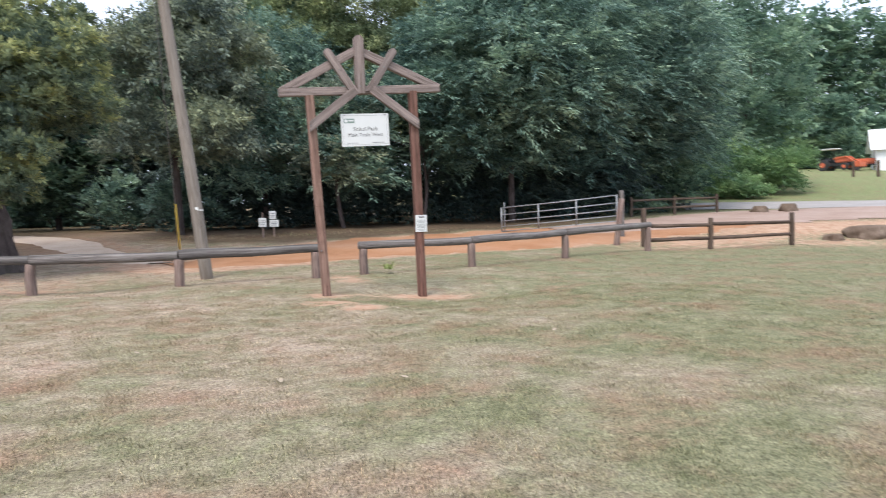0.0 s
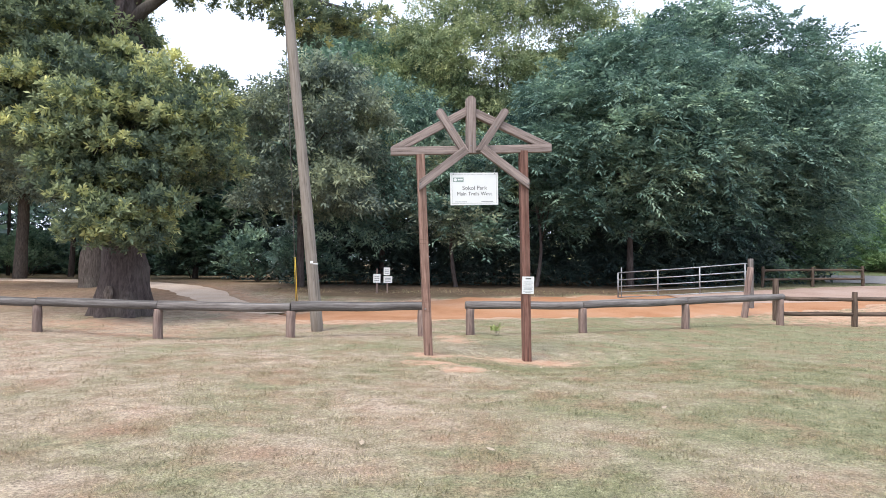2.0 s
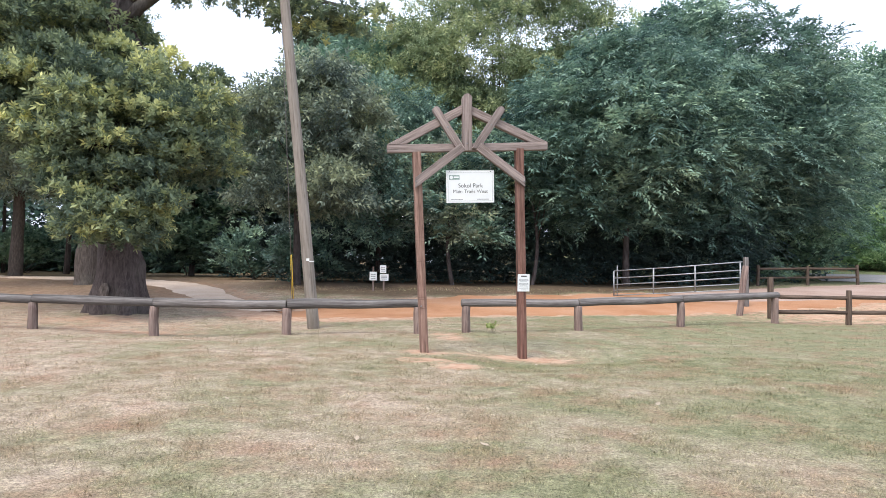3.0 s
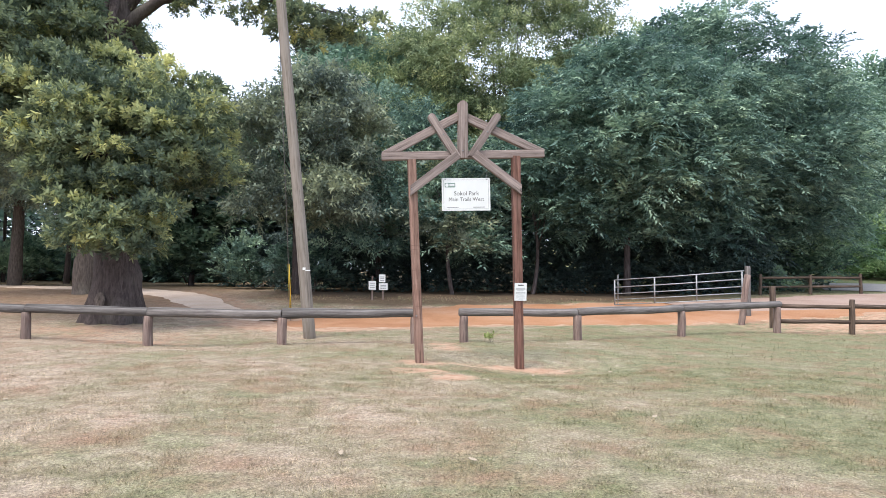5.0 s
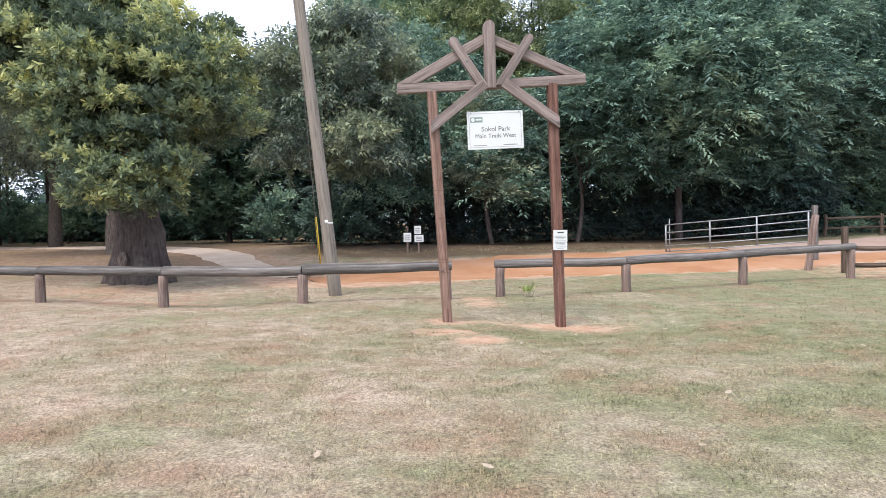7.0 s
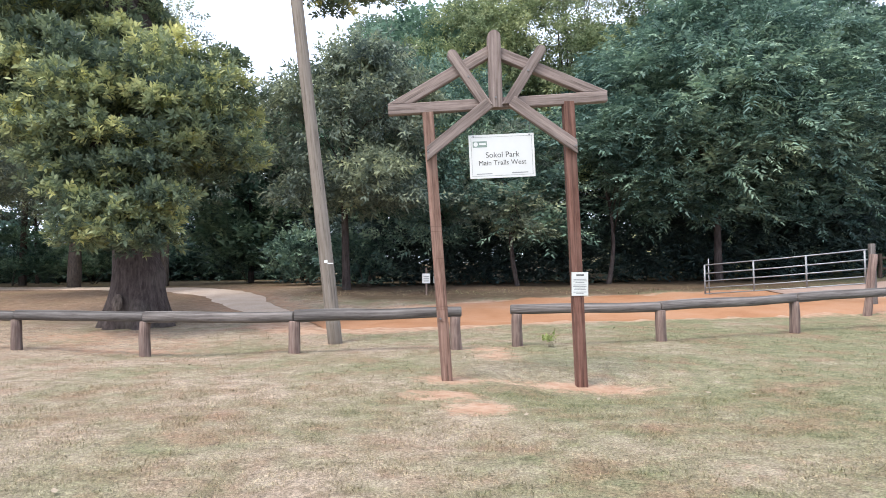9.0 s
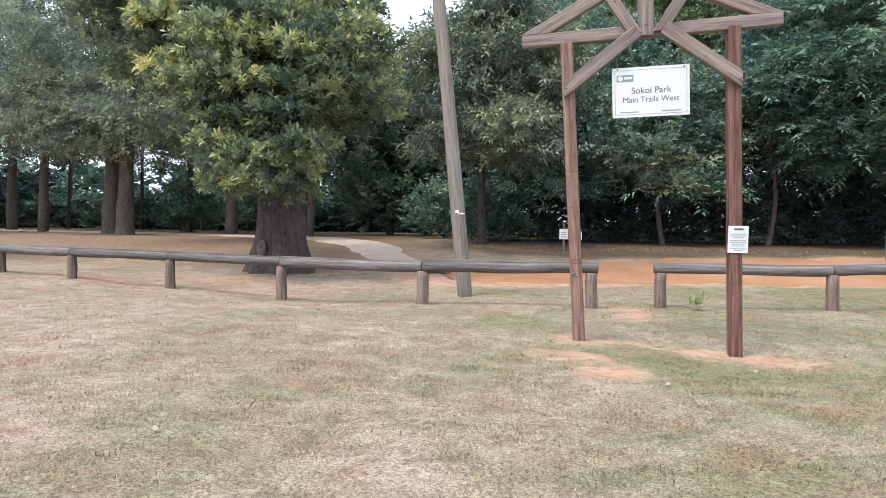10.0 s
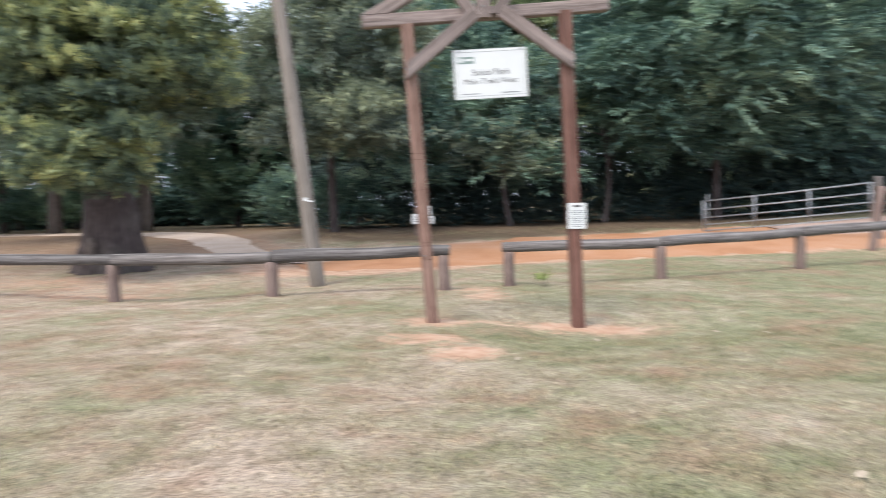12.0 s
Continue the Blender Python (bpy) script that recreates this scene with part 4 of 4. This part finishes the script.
tree("broadleaf_tree", (21.5, 31.5), (21.5, 31.5, 9), 0.22, 0.08, [((21.6, 31.2, 8.6), (5.2, 4.2, 7.0), 84, 1.45), ((26, 33.5, 10.5), (4.0, 3.5, 6.5), 46, 1.4), ((22.5, 28.6, 4.6), (2.6, 2.0, 2.4), 18, 1.0)], "dark", L_MID, 18, 13, "rounded green tree at the edge of the wood", bark=M_OAKBARK, limbs=6, up=0.15, floor=2.2)
tree("broadleaf_tree", (17.5, 37), (17.5, 37, 14), 0.25, 0.1, [((17.5, 37, 14.5), (6.4, 4.5, 5.4), 76, 1.7)], "far", L_MID, 17, 14, "tall green tree rising behind the wood edge", bark=M_OAKBARK, limbs=5)
tree("broadleaf_tree", (39.5, 46.5), (39.5, 46.5, 14), 0.3, 0.1, [((38.5, 46.5, 13), (6.5, 5, 8.5), 90, 1.8)], "far", L_MID, 14, 15, "tall green tree beyond the paved road", bark=M_OAKBARK, limbs=5)
tree("birch_like_tree", (2.6, 29.5), (2.8, 29.5, 14.5), 0.22, 0.07, [((2.8, 29.5, 13.4), (6.4, 3.6, 7.4), 170, 1.2), ((7.4, 28.5, 14.6), (3.4, 2.4, 4.8), 54, 1.0), ((-1.8, 28.5, 11.2), (3.8, 2.4, 5.0), 54, 1.05)], "park", L_PALE, 38, 16, "tall airy yellow-green tree with visible branches", bark=M_OAKBARK, limbs=12, up=0.2, bend=0.5)
tree("broadleaf_tree", (4.0, 20.5), (4.0, 20.6, 5), 0.12, 0.05, [((3.2, 20.3, 5.6), (3.4, 2.4, 2.4), 36, 0.9), ((1.0, 19.2, 4.0), (1.7, 1.5, 1.3), 10, 0.7)], "dark", L_DARK, 40, 17, "young dark green tree in the wood edge", bark=M_OAKBARK, limbs=5, up=0.1, floor=2.3, bend=0.3)
tree("broadleaf_tree", (0.2, 19.8), (0.1, 19.8, 5), 0.12, 0.05, [((-0.4, 20.3, 5.0), (2.4, 2.2, 2.6), 26, 0.8), ((0.4, 18.4, 3.6), (1.2, 1.0, 0.9), 8, 0.6)], "mid", L_DULL, 44, 18, "grey-green understorey tree with drooping branches", bark=M_OAKBARK, limbs=6, up=0.05, floor=2.4, bend=-0.25)
tree("broadleaf_tree", (-3.6, 23), (-3.6, 23, 8), 0.18, 0.07, [((-3.4, 22.6, 7.0), (3.6, 2.6, 4.2), 70, 1.05), ((-4.2, 19.6, 4.2), (2.8, 1.6, 1.7), 22, 0.8)], "park", L_DARK, 32, 19, "dense green tree in the wood edge", bark=M_OAKBARK, limbs=6, floor=2.4)
tree("broadleaf_tree", (-6.9, 18.4), (-7.0, 18.2, 8.5), 0.2, 0.07, [((-6.6, 17.6, 6.9), (2.9, 2.4, 3.8), 62, 0.85), ((-4.6, 16.4, 4.6), (1.4, 1.2, 0.8), 9, 0.55)], "park", L_DULL, 70, 20, "dull olive-green tree with drooping tips beside the track", bark=M_OAKBARK, limbs=9, up=0.1, floor=3.3)
tree("broadleaf_tree", (-1.5, 33), (-1.5, 33, 12), 0.24, 0.08, [((-3.0, 33, 10.4), (6.0, 3.6, 5.2), 84, 1.6), ((-4.5, 31, 12.5), (4.0, 3.0, 4.0), 36, 1.3)], "far", L_MID, 24, 24, "green forest tree behind the wood edge", bark=M_OAKBARK, limbs=5)
tree("broadleaf_tree", (-9.5, 33), (-9.5, 33, 11), 0.24, 0.08, [((-9.6, 33, 8.2), (6.0, 3.6, 4.4), 66, 1.6)], "far", L_MID, 22, 21, "dull green forest tree beyond the track", bark=M_OAKBARK, limbs=5)
tree("pine_tree", (-14, 45), (-13.5, 45, 17), 0.25, 0.06, [((-13.5, 45, 12.8), (3.0, 3.0, 4.0), 28, 1.4)], "far", L_DULL, 14, 22, "tall thin-crowned pine standing above the wood", bark=M_OAKBARK, limbs=6)
tree("broadleaf_tree", (-6.0, 44), (-6, 44, 16), 0.25, 0.08, [((-4.6, 44, 15.0), (5.0, 3.5, 5.0), 80, 1.6), ((-9.0, 44, 16.5), (3.4, 3.0, 4.2), 40, 1.4)], "far", L_DULL, 18, 25, "tall open-crowned tree behind the wood", bark=M_OAKBARK, limbs=8)
tree("broadleaf_tree", (-8.0, 40), (-8, 40, 17), 0.2, 0.06, [((-8.2, 40, 15.5), (3.8, 3, 4.2), 54, 1.2)], "park", L_MID, 28, 27, "tall airy tree showing sky between its branches", bark=M_OAKBARK, limbs=9, bend=0.4)
tree("broadleaf_tree", (12.0, 42), (12, 42, 15), 0.25, 0.08, [((11.0, 42, 12), (6.5, 4, 7.0), 70, 1.9)], "far", L_MID, 12, 26, "green forest tree behind the wood edge", bark=M_OAKBARK, limbs=4)

tree("broadleaf_tree", (-16.4, 32), (-16.4, 32, 8), 0.2, 0.08, [((-16.2, 31.6, 6.6), (4.0, 2.6, 4.6), 70, 1.2)], "far", L_MID, 26, 28, "dense dark green tree beyond the track", bark=M_OAKBARK, limbs=5, floor=2.0)

# park trees beyond the oak
LEFT_TREES = [((-30.3, 23.2), 0.48, 12, 31), ((-28.2, 22.0), 0.45, 11.5, 32), ((-38.5, 26.0), 0.34, 12, 33), ((-23.8, 25.5), 0.36, 11, 34), ((-19.2, 26.5), 0.25, 10, 35), ((-21.3, 29.5), 0.3, 12, 36), ((-15.8, 17.4), 0.46, 12, 37), ((-32.6, 33.0), 0.26, 11, 38), ((-46, 30), 0.4, 13, 39), ((-44, 17), 0.36, 12, 40), ((-52, 23), 0.36, 13, 41)]
for (tx, ty), r, h, sd in LEFT_TREES:
    h += 2.5 if tx < -20 else 0
    low = 5.6 if tx < -20 else 6.0
    cx = tx - 3.0 if tx > -16 else tx
    tree("park_tree", (tx, ty), (tx + 0.3, ty, h), r, r * 0.45, [((cx, ty - 0.6, h * 0.76), (5.2, 3.6, 5.8) if tx < -16 else (2.6, 3, 4), 60, 1.25), ((cx - 1.0, ty - 2.6, 6.4), (3.4, 1.6, 1.2), 14, 0.9)], "park", L_DULL, 24, sd,
         "mature park tree with bare trunk standing on brown litter", M_BARK, 6, 0.1, (6, 0.45, 0.9) if r > 0.4 else None, floor=low - 0.8)


tree("small_tree", (-25.6, 9.4), (-25.5, 9.4, 3.8), 0.09, 0.04, [((-25.6, 9.2, 3.6), (2.3, 2.0, 1.2), 30, 0.6)], "mid", L_MID, 34, 44, "small bright green drooping tree behind the log fence", limbs=6, up=0.0, floor=2.4)

FAR_TRUNKS = [(-58, 37), (-52, 41), (-47, 36), (-43, 40), (-40, 34), (-36, 39), (-31, 36), (-27, 40), (-25, 33), (-55, 30), (-62, 44)]
for i, (tx, ty) in enumerate(FAR_TRUNKS):
    h = 13 + 2.5 * math.sin(i * 2.1)
    tree("pine_tree", (tx, ty), (tx + 0.4 * math.sin(i), ty, h), 0.17 + 0.05 * math.cos(i * 1.7), 0.07, [((tx, ty, h * 0.86), (3.2, 2.6, 3.4), 18, 1.3)], "far", L_DULL, 18, 80 + i, "slender dark-trunked pine in the far park", M_OAKBARK, limbs=5)


def woods(name, count, x0, x1, y0, y1, z0, z1, leaves, seed, kind, label, ragged=2.5):
    """A far or shaded mass of foliage, too dense to tell trees apart."""
    rs = np.random.RandomState(seed)
    x, y = x0 + (x1 - x0) * rs.rand(count), y0 + (y1 - y0) * rs.rand(count)
    top = z1 + ragged * value_noise(x, y, 0.09, seed)
    z = z0 + (top - z0) * rs.rand(count) ** 0.8
    p = np.stack([x, y, land(x, y) + z], 1)
    v, f, tone = sprays(p, np.stack([rs.randn(count) * 0.7, -0.8 + 0.5 * rs.randn(count), 0.3 + 0.4 * rs.randn(count)], 1), 1.3 * value_noise(x, z, 0.35, seed + 1), rs, **KINDS[kind])
    return tagged(quads(name, v, f, leaves, tone=tone), label, "woodland", kind="stuff")


# Understorey and far masses take leaf colour darkened for the shade under the canopy.
woods("understorey", 3000, -9, 17, 22.5, 26, 0.1, 3.0, L_SHADED, 51, "dark", "deep understorey of leaves coloured dark for canopy shade", 0.5)
woods("understorey", 4200, -14, 24, 29, 33, 0.0, 6.5, L_SHADED, 52, "far", "deep understorey of leaves coloured dark for canopy shade", 1.0)
woods("far_woods", 9000, -45, 30, 48, 56, 0.0, 9.5, L_SHADED, 53, "far", "dark far woodland behind the park", 2.0)
woods("far_woods", 1500, -85, -18, 44, 52, 0.0, 3.2, L_DARK, 57, "distant", "dark far woodland behind the park", 4.0)
woods("far_woods", 5200, -75, -18, 41, 46, 0.0, 2.8, L_DARK, 54, "far", "dark far hedge behind the park trees", 0.5)
woods("far_woods", 9000, 22, 120, 86, 100, 0.0, 25.0, L_MID, 55, "distant", "green wooded hillside behind the tractor", 3.0)
woods("far_woods", 3000, 30, 115, 79, 84, 0.0, 8.0, L_MID, 58, "distant", "green thicket along the foot of the wooded hillside", 1.5)
woods("far_woods", 3000, -110, -58, 10, 60, 0.0, 6.0, L_SHADED, 56, "distant", "dark far woodland behind the park", 1.5)


# shrubs and vines at the edge of the gravel
def shrub(x, y, r, h, leaves, seed, label, name="shrub", kind="bush", per=60, n=14):
    rs = np.random.RandomState(seed)
    g = float(land(x, y))
    root = thing(name, (x, y, g), label, "shrub")
    blobs = crown_blobs([((0, 0, h * 0.5), (r * 0.8, r * 0.7, h * 0.45), n, r * 0.42)], rs)
    blobs[:, 2] = np.maximum(blobs[:, 2], 0.12)
    for j in range(4):
        b = blobs[j, :3]
        part("stem", tube_bm([(0.1 * rs.randn(), 0.1 * rs.randn(), -0.05), b * 0.5 + np.array([0, 0, 0.1]), b], [0.03 * min(1, r), 0.022 * min(1, r), 0.008 * min(1, r)], 6), M_BARK, root)
    p, w, age = clump_points(blobs, per, rs, 0.4, 0.3)
    v, f, tone = sprays(p, w, age, rs, **KINDS[kind])
    quads("foliage", v, f, leaves, root, tone=tone)


for sx, sy, sr, sh, lf, sd, lb in ((35.0, 42.0, 3.4, 5.6, L_VINE, 61, "bright green vine-covered bank by the road"), (38.6, 41.0, 3.0, 3.8, L_VINE, 62, "bright green vine-covered bank by the road"), (32.5, 39.5, 2.4, 2.4, L_VINE, 63, "low bright green shrub by the gravel"),
                               (34.2, 38.2, 1.8, 1.4, L_VINE, 64, "low bright green shrub on the bank"), (-33, 32.5, 2.6, 3.0, L_MID, 74, "loose green bush among the far trees"), (-29, 35, 2.4, 2.6, L_MID, 75, "loose green bush among the far trees"), (23.2, 30.5, 1.6, 4.8, L_MID, 65, "tall green shrub hanging at the wood edge"), (43.0, 46.0, 2.8, 7.0, L_VINE, 66, "tall green shrub mass beyond the road"),
                               (17.0, 23.0, 1.0, 0.8, L_MID, 68, "low green shrub behind the rail fence"), (-6.8, 21.5, 1.6, 2.2, L_DARK, 69, "dark shrub beside the track"), (-10.5, 25, 1.8, 2.4, L_DARK, 70, "dark shrub beside the track"), (-17, 33, 2.2, 2.5, L_DARK, 71, "dark shrub beyond the track")):
    shrub(sx, sy, sr, sh, lf, sd, lb)
shrub(74.7, 75.3, 2.6, 11.5, L_MID, 72, "column of green vines over a dead tree", "vine_column", "far", 40, 26)
shrub(0.62, 3.95, 0.10, 0.2, L_WEED, 73, "small pale green weed by the log fence", "weed", "weed", 520, 6)


# ---- tractor and shed on the far rise ----
def tractor():
    x, y = 64.6, 64.5
    root = thing("tractor", Matrix.Translation(drop(x, y)) @ pose(0, 0, 0, 0, 0, -70), "orange farm tractor with a loader and pale canopy", "tractor")
    part("hood", box_bm(0.3, 2.2, -0.45, 0.45, 1.0, 1.75, 0.12), M_ORANGE, root, "orange engine hood")
    part("chassis", box_bm(-1.3, 2.3, -0.3, 0.3, 0.6, 1.0, 0.05), M_RUBBER, root)
    part("seat", box_bm(-0.9, -0.3, -0.3, 0.3, 1.2, 1.7, 0.08), M_RUBBER, root)
    part("canopy", box_bm(-1.7, 0.6, -0.75, 0.75, 2.75, 2.85, 0.03), M_ROOFWHITE, root, "pale canopy")
    for cx, cy in ((-1.4, -0.6), (-1.4, 0.6), (0.3, -0.6), (0.3, 0.6)):
        part("canopy_leg", tube_bm([(cx, cy, 0.9), (cx, cy, 2.78)], [0.04, 0.04], 6), M_RUBBER, root)
    for wx, wy, r, t in ((-0.9, -0.85, 0.75, 0.4), (-0.9, 0.85, 0.75, 0.4), (1.7, -0.7, 0.48, 0.3), (1.7, 0.7, 0.48, 0.3)):
        bm = bmesh.new()
        bmesh.ops.create_cone(bm, cap_ends=True, segments=24, radius1=r, radius2=r, depth=t, matrix=Matrix.Translation((wx, wy, r)) @ Matrix.Rotation(radians(90), 4, "X"))
        bmesh.ops.bevel(bm, geom=[e for e in bm.edges if len(e.link_faces) == 2 and e.calc_face_angle() > 1], offset=0.06, segments=2, affect="EDGES")
        wheel = part("wheel", bm, M_RUBBER, root, "black rubber wheel")
        bm = bmesh.new()
        bmesh.ops.create_cone(bm, cap_ends=True, segments=16, radius1=r * 0.5, radius2=r * 0.45, depth=t + 0.04, matrix=Matrix.Translation((wx, wy, r)) @ Matrix.Rotation(radians(90), 4, "X"))
        part("rim", bm, M_ORANGE, wheel)
    for s in (-0.5, 0.5):
        part("loader_arm", tube_bm([(0.2, s, 1.5), (1.8, s, 1.7), (3.0, s, 0.9)], [0.09, 0.09, 0.08], 6), M_ORANGE, root)
    part("bucket", box_bm(2.9, 3.6, -0.9, 0.9, 0.3, 0.95, 0.08), M_ORANGE, root)


tractor()


def implement():
    x, y = 68.4, 63.2
    root = thing("farm_implement", Matrix.Translation(drop(x, y)) @ pose(0, 0, 0, 0, 0, -35), "orange towed farm implement on small wheels", "farm machine")
    part("hopper", box_bm(-1.4, 1.4, -0.7, 0.7, 0.8, 1.5, 0.25), M_ORANGE, root, "orange rounded hopper")
    part("frame", box_bm(-1.8, 1.8, -0.5, 0.5, 0.65, 0.8, 0.03), M_RUBBER, root)
    for wx in (-1.2, 1.2):
        bm = bmesh.new()
        bmesh.ops.create_cone(bm, cap_ends=True, segments=20, radius1=0.42, radius2=0.42, depth=1.6, matrix=Matrix.Translation((wx, 0, 0.42)) @ Matrix.Rotation(radians(90), 4, "X"))
        part("wheel", bm, M_RUBBER, root)


implement()
shed = thing("shed", Matrix.Translation(drop(72.6, 62.4)) @ pose(0, 0, 0, 0, 0, -38), "white metal shed with a pitched roof", "shed")
part("wall", box_bm(-3, 5, -3, 3, -0.4, 2.6, 0.02), M_ROOFWHITE, shed)
bm = bmesh.new()
for sgn in (-1, 1):
    vs = [bm.verts.new(p) for p in ((-3.6, 0, 5.2), (5.4, 0, 5.2), (5.4, sgn * 3.6, 2.4), (-3.6, sgn * 3.6, 2.4), (-3.6, 0, 5.3), (5.4, 0, 5.3), (5.4, sgn * 3.6, 2.5), (-3.6, sgn * 3.6, 2.5))]
    for f in ((0, 1, 2, 3), (4, 5, 6, 7), (0, 1, 5, 4), (1, 2, 6, 5), (2, 3, 7, 6), (3, 0, 4, 7)):
        bm.faces.new([vs[i] for i in f])
part("roof", bm, M_ROOFWHITE, shed, "white metal roof")
bm = bmesh.new()
for gx2 in (-3.0, 4.99):
    a = [bm.verts.new((gx2 + d, yy, zz)) for d in (0, 0.01) for yy, zz in ((-3, 2.6), (3, 2.6), (0, 4.95))]
    bm.faces.new(a[:3]), bm.faces.new(a[3:])
    for i in range(3):
        bm.faces.new((a[i], a[(i + 1) % 3], a[3 + (i + 1) % 3], a[3 + i]))
part("gable", bm, M_ROOFWHITE, shed)
lone_post((56.6, 52.3), (56.6, 52.3, float(land(56.6, 52.3)) + 1.7), 0.16, "short wooden fence post on the grass rise")
lone_post((58.8, 51.3), (58.8, 51.3, float(land(58.8, 51.3)) + 1.7), 0.18, "short wooden fence post on the grass rise")


# ---- picnic table far off ----
def picnic_table(x, y, turn):
    root = thing("picnic_table", Matrix.Translation(drop(x, y)) @ pose(0, 0, 0, 0, 0, turn), "weathered wooden picnic table among the far trees", "table")
    for i in range(5):
        part("plank", box_bm(-0.9, 0.9, -0.37 + i * 0.15, -0.23 + i * 0.15, 0.71, 0.75, 0.006), M_STUB, root)
    for s in (-0.7, 0.7):
        part("bench", box_bm(-0.9, 0.9, s - 0.13, s + 0.13, 0.42, 0.46, 0.006), M_STUB, root)
        for e in (-0.65, 0.65):
            part("leg", tube_bm([(e, s * 0.95, 0.0), (e, s * 0.3, 0.72)], [0.05, 0.05], 4), M_STUB, root)
    for e in (-0.65, 0.65):
        part("crossbar", box_bm(e - 0.04, e + 0.04, -0.75, 0.75, 0.36, 0.42, 0.004), M_STUB, root)


picnic_table(-48.0, 33.8, 25)


# ---- fallen leaves on the lawn ----
def fallen_leaf():
    bm = bmesh.new()
    outline = [(0.0, -0.036), (0.012, -0.022), (0.024, 0.0), (0.016, 0.018), (0.0, 0.042), (-0.017, 0.022), (-0.021, 0.0), (-0.014, -0.02)]
    top = [bm.verts.new((x, y, 0.010 + 6 * x * x + 2.5 * y * y)) for x, y in outline]
    low = [bm.verts.new((x, y, 0.008 + 6 * x * x + 2.5 * y * y)) for x, y in outline]
    c, d = bm.verts.new((0, 0, 0.008)), bm.verts.new((0, 0, 0.006))
    for i in range(8):
        j = (i + 1) % 8
        bm.faces.new((top[i], top[j], c)), bm.faces.new((low[j], low[i], d)), bm.faces.new((top[j], top[i], low[i], low[j]))
    return tagged(part("fallen_leaf", bm, M_DRYLEAF), "pale curled dry leaf lying on the lawn", "leaf", "fallen leaves on the lawn")


first_leaf = fallen_leaf()
first_leaf.matrix_world = Matrix.Translation(drop(-2.96, -5.12, 0.02)) @ pose(0, 0, 0, 8, 4, 40)
rl = random.Random(8)
for lx, ly in [(-1.35, -4.1), (1.9, -3.3), (1.55, -5.2), (2.3, -0.6), (2.7, -1.0), (3.9, -2.2), (0.9, -6.6), (-5.5, -4.4), (2.9, 0.4), (-4.6, -6.4), (5.2, -5.8), (4.4, -7.4), (-0.4, -7.0), (3.4, -4.2), (6.8, -1.5)] + [(rl.uniform(-9, 11), rl.uniform(-8, 3)) for _ in range(22)]:
    copy_thing(first_leaf, Matrix.Translation(drop(lx, ly, 0.02)) @ pose(0, 0, 0, rl.uniform(-20, 20), rl.uniform(-20, 20), rl.uniform(0, 360)))
